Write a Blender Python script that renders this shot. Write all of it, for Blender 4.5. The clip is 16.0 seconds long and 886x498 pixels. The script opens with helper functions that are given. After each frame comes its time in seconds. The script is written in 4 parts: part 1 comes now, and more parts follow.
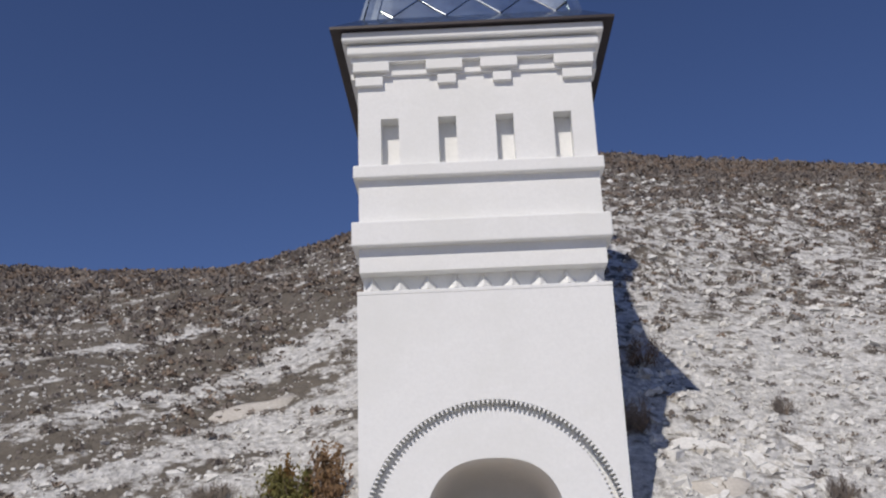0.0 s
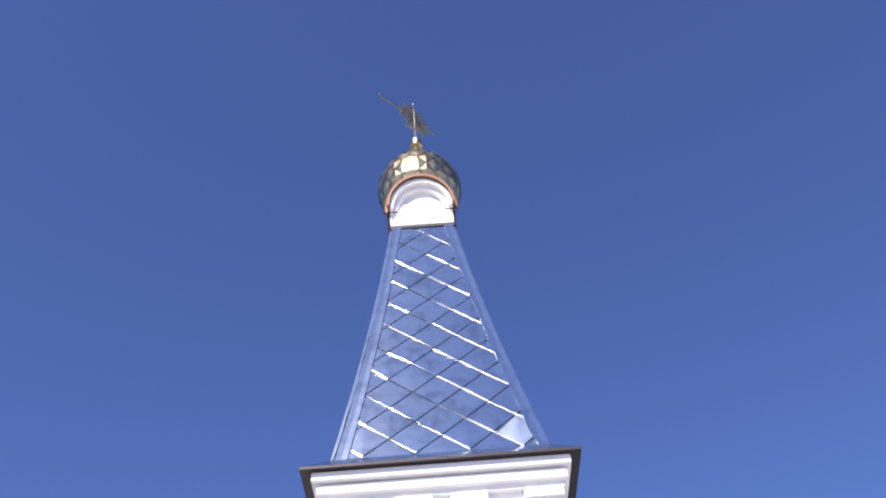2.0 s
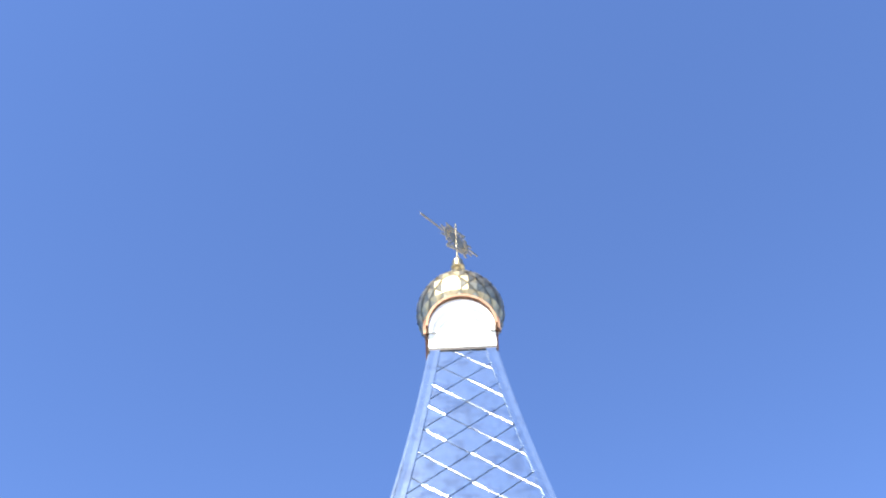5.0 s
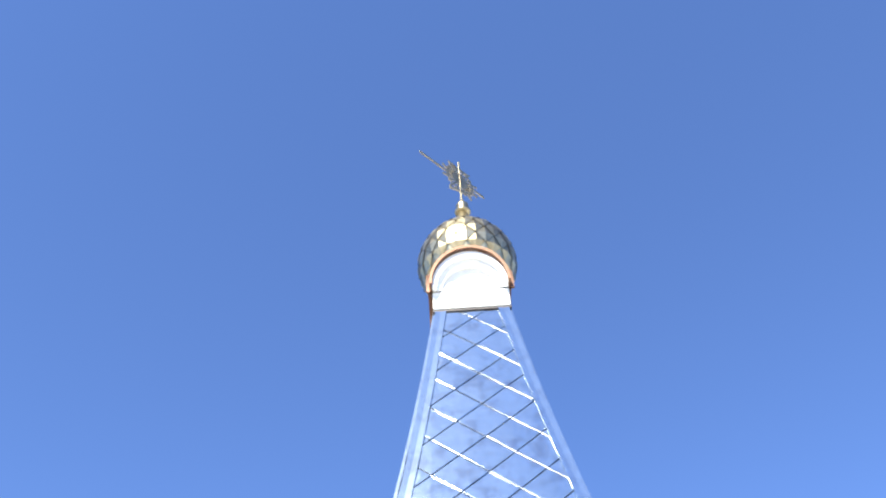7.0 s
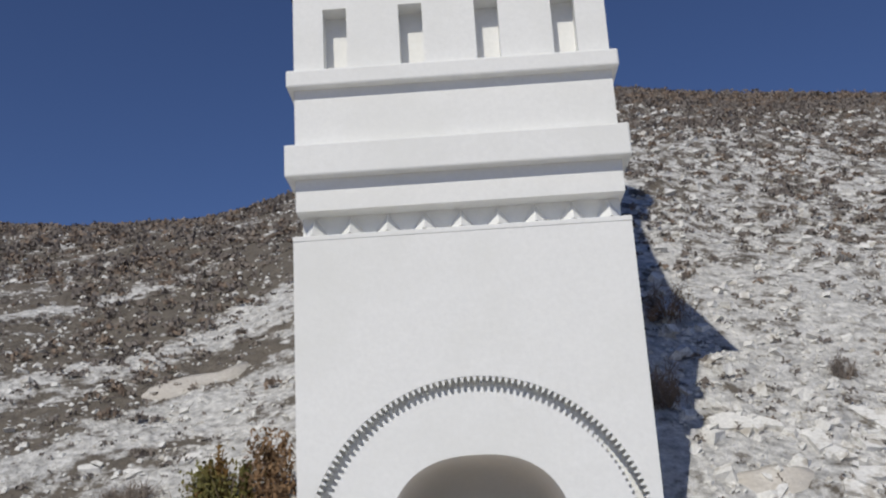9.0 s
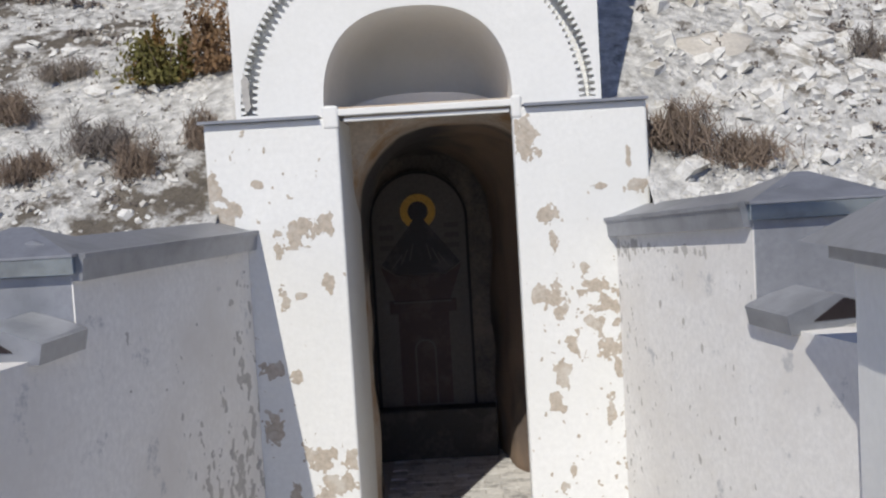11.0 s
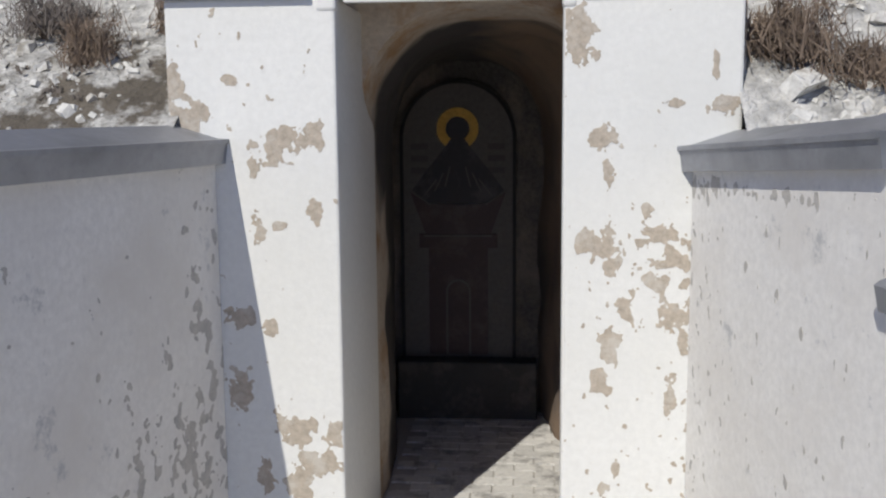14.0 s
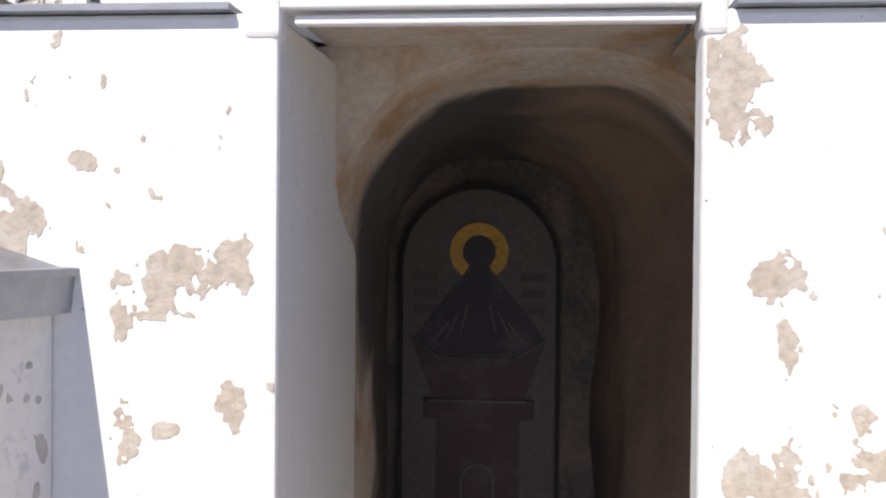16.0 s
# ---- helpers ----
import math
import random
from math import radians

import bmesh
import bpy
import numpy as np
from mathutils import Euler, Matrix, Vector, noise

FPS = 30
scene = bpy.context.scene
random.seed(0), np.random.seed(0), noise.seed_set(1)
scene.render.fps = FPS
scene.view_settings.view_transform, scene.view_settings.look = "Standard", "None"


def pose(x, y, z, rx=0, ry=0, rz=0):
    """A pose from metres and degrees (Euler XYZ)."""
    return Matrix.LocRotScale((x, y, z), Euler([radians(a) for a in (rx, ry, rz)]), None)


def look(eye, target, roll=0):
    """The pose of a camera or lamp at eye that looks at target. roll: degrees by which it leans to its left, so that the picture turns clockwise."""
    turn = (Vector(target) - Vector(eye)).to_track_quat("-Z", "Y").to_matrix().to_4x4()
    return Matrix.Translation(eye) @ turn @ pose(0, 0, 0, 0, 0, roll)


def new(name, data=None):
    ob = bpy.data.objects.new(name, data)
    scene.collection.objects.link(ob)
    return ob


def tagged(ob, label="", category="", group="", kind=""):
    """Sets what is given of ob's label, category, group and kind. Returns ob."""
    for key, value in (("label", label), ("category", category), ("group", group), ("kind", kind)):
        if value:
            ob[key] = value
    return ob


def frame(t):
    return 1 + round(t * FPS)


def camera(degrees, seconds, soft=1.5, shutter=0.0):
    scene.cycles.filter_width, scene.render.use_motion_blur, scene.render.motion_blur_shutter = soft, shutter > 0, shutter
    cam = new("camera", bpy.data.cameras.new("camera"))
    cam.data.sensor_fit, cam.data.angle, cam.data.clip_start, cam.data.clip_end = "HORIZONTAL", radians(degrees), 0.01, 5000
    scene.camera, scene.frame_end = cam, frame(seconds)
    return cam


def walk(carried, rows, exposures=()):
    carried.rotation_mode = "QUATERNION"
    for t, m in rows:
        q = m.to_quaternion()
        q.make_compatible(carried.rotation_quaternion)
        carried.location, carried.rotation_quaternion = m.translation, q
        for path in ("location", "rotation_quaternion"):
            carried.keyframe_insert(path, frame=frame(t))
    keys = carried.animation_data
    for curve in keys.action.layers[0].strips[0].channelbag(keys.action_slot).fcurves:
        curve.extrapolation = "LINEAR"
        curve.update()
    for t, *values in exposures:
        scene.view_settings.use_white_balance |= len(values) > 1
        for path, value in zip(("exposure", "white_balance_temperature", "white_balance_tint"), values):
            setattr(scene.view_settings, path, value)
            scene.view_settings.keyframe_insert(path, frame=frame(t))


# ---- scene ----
import collections

cam = camera(48.0, 16.0, soft=2.2)
PATH = [
    (0, (-0.147, -6.311, 1.904), (-0.183, -4.421, 2.558), -2.11),
    (0.5, (-0.003, -6.454, 1.821), (-0.040, -4.688, 2.760), -2.05),
    (1, (-0.068, -6.345, 1.746), (-0.035, -4.743, 2.944), -3.30),
    (1.5, (-0.086, -6.286, 1.738), (-0.053, -4.790, 3.065), -4.17),
    (2, (-0.051, -6.248, 1.759), (-0.003, -4.832, 3.170), -5.38),
    (2.5, (-0.033, -6.159, 1.746), (0.004, -4.830, 3.239), -5.43),
    (3, (-0.023, -6.102, 1.764), (-0.019, -4.909, 3.369), -6.76),
    (3.5, (-0.041, -6.038, 1.807), (-0.041, -4.860, 3.424), -7.45),
    (4, (-0.079, -5.954, 1.852), (-0.057, -4.863, 3.528), -7.09),
    (4.5, (-0.084, -5.846, 1.873), (-0.123, -4.594, 3.433), -3.23),
    (4.7, (-0.086, -5.791, 1.939), (-0.097, -4.591, 3.540), -2.14),
    (6.8, (-0.166, -5.193, 3.093), (-0.191, -3.943, 4.654), -2.82),
    (7, (-0.175, -5.160, 3.178), (-0.183, -3.835, 4.676), -3.49),
    (7.4, (-0.179, -5.072, 3.065), (-0.129, -3.500, 4.301), -3.67),
    (7.5, (-0.137, -4.969, 2.838), (-0.100, -3.360, 4.025), -2.95),
    (8, (-0.029, -4.827, 2.619), (-0.034, -3.120, 3.660), -2.20),
    (8.5, (-0.005, -4.751, 2.519), (-0.070, -2.902, 3.278), -2.14),
    (9, (0.022, -4.699, 2.338), (-0.027, -2.778, 2.895), -3.34),
    (9.5, (0.028, -4.657, 2.137), (0.034, -2.700, 2.549), -2.36),
    (10, (0.009, -4.625, 1.895), (0.041, -2.633, 2.067), -3.31),
    (10.2, (0.012, -4.602, 1.859), (0.043, -2.602, 1.857), -3.77),
    (12.5, (0.395, -4.580, 1.843), (0.275, -2.599, 1.597), -1.62),
    (12.9, (0.400, -4.572, 1.863), (0.239, -2.609, 1.515), -3.59),
    (13, (0.378, -4.447, 1.826), (0.218, -2.479, 1.511), -3.05),
    (13.5, (0.351, -3.941, 1.804), (0.159, -1.963, 1.577), -1.55),
    (14, (0.316, -3.531, 1.791), (0.142, -1.557, 1.520), -0.49),
    (14.5, (0.263, -3.016, 1.797), (0.044, -1.038, 1.595), -0.36),
    (15, (0.228, -2.411, 1.771), (0.045, -0.439, 1.491), 0.13),
    (15.5, (0.148, -1.884, 1.787), (-0.018, 0.101, 1.610), 0.48),
    (16, (0.122, -1.879, 1.781), (-0.060, 0.113, 1.747), 0.54),
]
EXPOSURE = [(0, -0.15, 6600, 12), (1.0, -0.15, 6500, 14), (1.5, 0.42, 6250, 19), (2.0, 1.15, 6250, 19), (2.5, 1.4, 6250, 17), (3.0, 1.92, 6550, 7),
            (3.5, 2.42, 6900, 4), (4.0, 2.5, 6950, 3), (4.5, 2.35, 6750, 3), (7.0, 2.1, 6500, 2), (7.5, 1.5, 6150, 12), (8.0, 0.1, 6450, 11),
            (9.0, -0.2, 6550, 8), (10.0, 0.0, 6550, 8), (12.5, 0.05, 6550, 10), (13.5, 0.0, 6550, 9), (14.0, -0.05, 6550, 8), (14.5, -0.12, 6600, 8),
            (15.0, -0.15, 6750, 8), (15.5, 0.12, 6700, 8), (16.0, 0.6, 6700, 13)]
walk(cam, [(t, look(e, a, r)) for t, e, a, r in PATH], EXPOSURE)

# ---------------------------------------------------------------- light
SUN_FROM = Vector((-0.37, -1.0, 1.07)).normalized()      # towards the sun
world = bpy.data.worlds.new("sky")
scene.world = world
world.use_nodes = True
wn = world.node_tree.nodes
sky = wn.new("ShaderNodeTexSky")
sky.sky_type = "NISHITA"
sky.sun_disc = False
sky.sun_elevation = math.asin(SUN_FROM.z)
sky.sun_rotation = math.atan2(SUN_FROM.x, SUN_FROM.y)
sky.air_density, sky.dust_density, sky.ozone_density = 0.85, 0.0, 10.0
wn["Background"].inputs["Strength"].default_value = 0.076
deep = wn.new("ShaderNodeMix")          # a deep autumn blue, a touch towards violet
deep.data_type, deep.blend_type = "RGBA", "MULTIPLY"
deep.inputs[0].default_value = 1.0
deep.inputs[7].default_value = (1.10, 0.92, 1.0, 1)
world.node_tree.links.new(sky.outputs[0], deep.inputs[6])
world.node_tree.links.new(deep.outputs[2], wn["Background"].inputs["Color"])
sun_data = bpy.data.lights.new("sun", "SUN")
sun_data.energy, sun_data.angle, sun_data.color = 3.45, radians(0.5), (1.0, 0.95, 0.87)
sun = new("sun", sun_data)
sun.matrix_world = look(SUN_FROM * 30, (0, 0, 0))


# ---------------------------------------------------------------- materials
def material(name, base, rough=0.8, metal=0.0, spots=None, spot_scale=3.0, spot_range=(0.5, 0.62),
             grain=0.06, grain_scale=40.0, bump=0.3, bump_scale=60.0, bump_distance=0.004,
             spots2=None, spot2_scale=0.7, spot2_range=(0.45, 0.7), vary=0.0):
    m = bpy.data.materials.new(name)
    m.use_nodes = True
    n, li = m.node_tree.nodes, m.node_tree.links
    bsdf = n["Principled BSDF"]
    bsdf.inputs["Roughness"].default_value = rough
    bsdf.inputs["Metallic"].default_value = metal
    co = n.new("ShaderNodeTexCoord")
    geo = n.new("ShaderNodeNewGeometry")

    def noise_tex(scale, detail=6.0, rough_=0.6):
        t = n.new("ShaderNodeTexNoise")
        t.inputs["Scale"].default_value, t.inputs["Detail"].default_value = scale, detail
        t.inputs["Roughness"].default_value = rough_
        li.new(geo.outputs["Position"], t.inputs["Vector"])
        return t.outputs["Fac"]

    def ramp(fac, lo, hi):
        r = n.new("ShaderNodeMapRange")
        r.inputs["From Min"].default_value, r.inputs["From Max"].default_value = lo, hi
        li.new(fac, r.inputs["Value"])
        return r.outputs["Result"]

    def mix(fac, a, b):
        x = n.new("ShaderNodeMix")
        x.data_type = "RGBA"
        li.new(fac, x.inputs[0])
        for k, v in ((6, a), (7, b)):
            if isinstance(v, tuple):
                x.inputs[k].default_value = (*v, 1)
            else:
                li.new(v, x.inputs[k])
        return x.outputs[2]

    dark = tuple(c * (1 - 2 * grain) for c in base)
    light = tuple(min(1, c * (1 + grain)) for c in base)
    col = mix(ramp(noise_tex(grain_scale), 0.3, 0.7), dark, light)
    if spots2:
        col = mix(ramp(noise_tex(spot2_scale), *spot2_range), col, spots2)
    if spots:
        col = mix(ramp(noise_tex(spot_scale, 8.0, 0.7), *spot_range), col, spots)
    if vary:
        info = n.new("ShaderNodeObjectInfo")
        hsv = n.new("ShaderNodeHueSaturation")
        r = n.new("ShaderNodeMapRange")
        r.inputs["To Min"].default_value, r.inputs["To Max"].default_value = 1 - vary, 1 + vary
        li.new(info.outputs["Random"], r.inputs["Value"])
        li.new(r.outputs["Result"], hsv.inputs["Value"])
        li.new(col, hsv.inputs["Color"])
        col = hsv.outputs["Color"]
    li.new(col, bsdf.inputs["Base Color"])
    if bump:
        b = n.new("ShaderNodeBump")
        b.inputs["Strength"].default_value, b.inputs["Distance"].default_value = bump, bump_distance
        li.new(noise_tex(bump_scale, 8.0), b.inputs["Height"])
        li.new(b.outputs["Normal"], bsdf.inputs["Normal"])
    return m


WHITE = material("white_limewash", (0.80, 0.80, 0.78), 0.85, spots2=(0.74, 0.74, 0.71), spot2_scale=1.3,
                 bump=0.35, bump_scale=9, bump_distance=0.012, grain=0.02)
PYLON = material("flaking_limewash", (0.80, 0.80, 0.78), 0.85, spots=(0.50, 0.45, 0.37), spot_scale=11,
                 spot_range=(0.70, 0.72), spots2=(0.73, 0.73, 0.70), bump=0.4, bump_scale=14, bump_distance=0.01, grain=0.03)
GREYWALL = material("grey_limewash", (0.775, 0.76, 0.735), 0.9, spots=(0.50, 0.50, 0.50), spot_scale=7,
                    spot_range=(0.60, 0.68), spots2=(0.68, 0.655, 0.62), spot2_scale=2, bump=0.4, bump_scale=16,
                    bump_distance=0.01, grain=0.05)
WORN = material("worn_grey_render", (0.50, 0.48, 0.45), 0.95, spots=(0.36, 0.35, 0.34), spot_scale=20, bump=0.6, bump_scale=40, grain=0.1)
MORTAR = material("bare_mortar", (0.50, 0.435, 0.36), 0.95, spots=(0.57, 0.53, 0.47), spot_scale=9, bump=0.8,
                  bump_scale=50, bump_distance=0.006, grain=0.12)
INNER = material("passage_plaster", (0.68, 0.65, 0.60), 0.9, spots=(0.24, 0.20, 0.17), spot_scale=2.6,
                 spot_range=(0.56, 0.72), spots2=(0.50, 0.34, 0.20), spot2_scale=2.5, bump=0.5, bump_scale=14, bump_distance=0.012)
# near-black rock with soft brown blotches
DARK_ROCK = material("dark_rock", (0.125, 0.112, 0.106), 0.95, spots=(0.42, 0.33, 0.26), spot_scale=1.6,
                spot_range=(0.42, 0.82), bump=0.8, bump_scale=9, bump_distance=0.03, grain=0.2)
ZINC = material("galvanised_sheet", (0.57, 0.65, 0.70), 0.135, 0.97, spots=(0.42, 0.47, 0.52), spot_scale=6,
                bump=0.06, bump_scale=3.0, bump_distance=0.02, grain=0.05, grain_scale=15, vary=0.05)
SHEET = material("grey_painted_sheet", (0.34, 0.35, 0.38), 0.45, 0.55, spots=(0.27, 0.28, 0.30), spot_scale=5,
                 bump=0.2, bump_scale=5, bump_distance=0.01, grain=0.06)
SEAM_EDGE = material("worn_seam_edge", (0.26, 0.275, 0.29), 0.24, 0.95, bump=0.06, bump_scale=14, bump_distance=0.01, grain=0.08)
# spire body, coloured dark to give the gaps between sheets their shadow
GAP_SHADE = material("gap_shade_metal", (0.10, 0.11, 0.13), 0.5, 0.6)
EAVE = material("brown_eave_metal", (0.026, 0.018, 0.019), 0.5, 0.3, grain=0.1)
GOLD = material("gilded_sheet", (0.48, 0.40, 0.25), 0.36, 1.0, spots=(0.36, 0.29, 0.17), spot_scale=9, bump=0.1,
                bump_scale=12, vary=0.12)
COPPER = material("copper_trim", (0.15, 0.075, 0.045), 0.5, 0.6)
CHALK = material("chalk_slope", (0.68, 0.67, 0.645), 0.95, bump=1.0, bump_scale=9, bump_distance=0.10, grain=0.25, grain_scale=14)


def grow_cover(m):
    """Dry plant cover over the chalk: patchy, thicker to the west and uphill."""
    n, li = m.node_tree.nodes, m.node_tree.links
    bsdf = n["Principled BSDF"]
    chalk = bsdf.inputs["Base Color"].links[0].from_socket
    geo = n.new("ShaderNodeNewGeometry")
    sep = n.new("ShaderNodeSeparateXYZ")
    li.new(geo.outputs["Position"], sep.inputs[0])

    def calc(op, a, b):
        x = n.new("ShaderNodeMath")
        x.operation = op
        for k, v in enumerate((a, b)):
            if isinstance(v, (int, float)):
                x.inputs[k].default_value = v
            else:
                li.new(v, x.inputs[k])
        return x.outputs[0]

    def tex(scale, stretch=(1, 1, 1)):
        mp = n.new("ShaderNodeMapping")
        mp.inputs["Scale"].default_value = stretch
        mp.inputs["Rotation"].default_value = (0, 0, 0.5)
        li.new(geo.outputs["Position"], mp.inputs[0])
        t = n.new("ShaderNodeTexNoise")
        t.inputs["Scale"].default_value, t.inputs["Detail"].default_value, t.inputs["Roughness"].default_value = scale, 9.0, 0.68
        li.new(mp.outputs[0], t.inputs["Vector"])
        return t.outputs["Fac"]

    # streaks that climb along the slope
    mp = n.new("ShaderNodeMapping")
    mp.vector_type = "TEXTURE"
    mp.inputs["Rotation"].default_value = (0, 0, 0.62)
    mp.inputs["Scale"].default_value = (3.2, 0.55, 3.0)
    li.new(geo.outputs["Position"], mp.inputs[0])
    streak = n.new("ShaderNodeTexNoise")
    streak.inputs["Scale"].default_value, streak.inputs["Detail"].default_value = 0.9, 5.0
    li.new(mp.outputs[0], streak.inputs["Vector"])
    left = calc("MINIMUM", calc("MAXIMUM", calc("MULTIPLY", sep.outputs[0], -0.5), 0.0), 1.0)
    far = calc("MULTIPLY", calc("MAXIMUM", calc("SUBTRACT", -1.7, sep.outputs[0]), 0.0), 0.075)
    height = calc("SUBTRACT", sep.outputs[2], 3.9)
    up = calc("MULTIPLY", height, calc("ADD", calc("MULTIPLY", left, 0.036), 0.020))
    bias = calc("MAXIMUM", calc("MINIMUM", calc("ADD", up, far), 0.135), -0.05)
    streaks = calc("MULTIPLY", calc("MULTIPLY", calc("SUBTRACT", streak.outputs["Fac"], 0.5), left), 1.0)
    patch = calc("ADD", calc("ADD", calc("MULTIPLY", tex(1.5), 0.42), calc("MULTIPLY", tex(5.5), 0.68)), calc("ADD", calc("ADD", bias, streaks), calc("SUBTRACT", calc("MULTIPLY", left, 0.022), 0.05)))
    r = n.new("ShaderNodeMapRange")
    r.inputs["From Min"].default_value, r.inputs["From Max"].default_value = 0.515, 0.595
    li.new(patch, r.inputs["Value"])
    tone = n.new("ShaderNodeMix")
    tone.data_type = "RGBA"
    tone.inputs[6].default_value, tone.inputs[7].default_value = (0.02, 0.016, 0.013, 1), (0.27, 0.235, 0.19, 1)
    li.new(tex(6.0), tone.inputs[0])
    x = n.new("ShaderNodeMix")
    x.data_type = "RGBA"
    li.new(r.outputs[0], x.inputs[0])
    li.new(chalk, x.inputs[6])
    li.new(tone.outputs[2], x.inputs[7])
    li.new(x.outputs[2], bsdf.inputs["Base Color"])


grow_cover(CHALK)
STONE = material("chalk_stone", (0.73, 0.72, 0.69), 0.95, spots=(0.42, 0.39, 0.34), spot_scale=8, bump=0.6,
                 bump_scale=30, bump_distance=0.01, grain=0.1)
GRASS = material("dry_herbs", (0.19, 0.165, 0.148), 0.95, spots=(0.26, 0.22, 0.185), spot_scale=1.2, bump=0)
SHRUB = material("brown_shrub", (0.25, 0.19, 0.145), 0.95, spots=(0.13, 0.10, 0.08), spot_scale=6, bump=0)
RUST = material("rusty_stems", (0.24, 0.145, 0.075), 0.95, spots=(0.11, 0.075, 0.045), spot_scale=7, bump=0)
LEAF = material("autumn_leaves", (0.14, 0.13, 0.035), 0.8, spots=(0.22, 0.11, 0.03), spot_scale=4, bump=0)
CONCRETE = material("pale_concrete", (0.60, 0.59, 0.57), 0.9, spots=(0.40, 0.38, 0.36), spot_scale=3, bump=0.4, bump_scale=40)
PAVER = material("grey_paver", (0.66, 0.645, 0.62), 0.9, spots=(0.33, 0.32, 0.31), spot_scale=6, bump=0.4,
                 bump_scale=60, vary=0.12)
JOINT = material("sand_joint", (0.50, 0.48, 0.45), 0.95)
EARTH = material("trodden_chalk_earth", (0.40, 0.37, 0.33), 0.95, spots=(0.22, 0.19, 0.15), spot_scale=0.8, bump=0.6, bump_scale=12, bump_distance=0.03)
CLAY = material("bare_clay", (0.52, 0.485, 0.435), 0.95, spots=(0.60, 0.57, 0.52), spot_scale=5, bump=0.4, bump_scale=30, grain=0.08)
ARCH = material("stained_arch_plaster", (0.46, 0.38, 0.30), 0.9, spots=(0.30, 0.26, 0.23), spot_scale=3.5, spot_range=(0.52, 0.68),
                spots2=(0.52, 0.33, 0.17), spot2_scale=2.2, bump=0.5, bump_scale=14, bump_distance=0.012)
VAULT_SKIN = material("darkening_plaster", (0.56, 0.49, 0.41), 0.9, spots=(0.40, 0.25, 0.13), spot_scale=3.2, spot_range=(0.48, 0.66),
                      bump=0.6, bump_scale=12, bump_distance=0.015, grain=0.1)


def darken_inward(m):
    """Darkens plaster inward: none near the doorway, ragged edge, then black with brown places."""
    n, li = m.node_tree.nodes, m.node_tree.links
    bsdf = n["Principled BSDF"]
    base_colour = bsdf.inputs["Base Color"].links[0].from_socket
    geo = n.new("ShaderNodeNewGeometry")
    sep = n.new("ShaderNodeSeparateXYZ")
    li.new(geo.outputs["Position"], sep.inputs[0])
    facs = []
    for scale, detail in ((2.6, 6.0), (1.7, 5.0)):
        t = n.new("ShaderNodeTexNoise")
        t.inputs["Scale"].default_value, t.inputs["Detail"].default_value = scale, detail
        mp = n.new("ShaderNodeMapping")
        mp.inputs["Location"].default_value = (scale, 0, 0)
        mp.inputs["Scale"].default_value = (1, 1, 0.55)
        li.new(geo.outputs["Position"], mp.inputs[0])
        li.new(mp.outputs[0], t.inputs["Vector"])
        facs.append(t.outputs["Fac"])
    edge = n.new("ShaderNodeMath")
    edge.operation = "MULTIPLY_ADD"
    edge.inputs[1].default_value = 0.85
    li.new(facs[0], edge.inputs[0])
    low = n.new("ShaderNodeMapRange")       # lower down the walls the dark starts further in
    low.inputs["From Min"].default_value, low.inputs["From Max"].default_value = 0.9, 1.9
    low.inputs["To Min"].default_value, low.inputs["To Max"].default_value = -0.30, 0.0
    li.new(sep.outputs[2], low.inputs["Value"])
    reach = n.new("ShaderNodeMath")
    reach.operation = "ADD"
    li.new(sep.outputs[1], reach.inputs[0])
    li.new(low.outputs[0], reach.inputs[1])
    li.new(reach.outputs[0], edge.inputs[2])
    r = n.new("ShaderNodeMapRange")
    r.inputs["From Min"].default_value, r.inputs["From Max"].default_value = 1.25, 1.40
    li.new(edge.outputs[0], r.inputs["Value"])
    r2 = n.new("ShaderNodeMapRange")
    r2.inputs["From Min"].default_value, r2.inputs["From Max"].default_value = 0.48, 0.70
    brown_shift = n.new("ShaderNodeMath")        # the dark turns browner towards the eastern side
    brown_shift.operation = "MULTIPLY_ADD"
    brown_shift.inputs[1].default_value = 0.30
    li.new(sep.outputs[0], brown_shift.inputs[0])
    li.new(facs[1], brown_shift.inputs[2])
    li.new(brown_shift.outputs[0], r2.inputs["Value"])
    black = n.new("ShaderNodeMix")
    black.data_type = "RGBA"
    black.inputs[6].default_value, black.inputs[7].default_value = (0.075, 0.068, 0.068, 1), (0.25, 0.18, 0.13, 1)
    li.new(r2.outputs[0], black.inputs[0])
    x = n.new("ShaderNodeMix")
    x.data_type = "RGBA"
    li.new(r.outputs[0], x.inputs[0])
    li.new(base_colour, x.inputs[6])
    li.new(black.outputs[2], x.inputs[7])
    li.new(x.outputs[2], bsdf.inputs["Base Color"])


darken_inward(VAULT_SKIN)
PLINTH = material("dark_stone", (0.075, 0.068, 0.064), 0.9, spots=(0.12, 0.105, 0.095), spot_scale=5, bump=0.5, bump_scale=14, bump_distance=0.01)
ICON_FAINT = material("icon_faint_lettering", (0.10, 0.088, 0.082), 0.7)
ICON_GROUND = material("icon_ground", (0.145, 0.128, 0.12), 0.7, grain=0.1)
ICON_DARK = material("icon_dark_paint", (0.045, 0.038, 0.042), 0.6, spots=(0.09, 0.08, 0.08), spot_scale=9)
ICON_RED = material("icon_brown_paint", (0.075, 0.045, 0.045), 0.6, spots=(0.11, 0.08, 0.07), spot_scale=7)
ICON_LINE = material("icon_black_line", (0.02, 0.018, 0.018), 0.7)
HALO = material("gold_leaf", (0.85, 0.52, 0.14), 0.35, 0.75, bump=0.8, bump_scale=45, bump_distance=0.02)


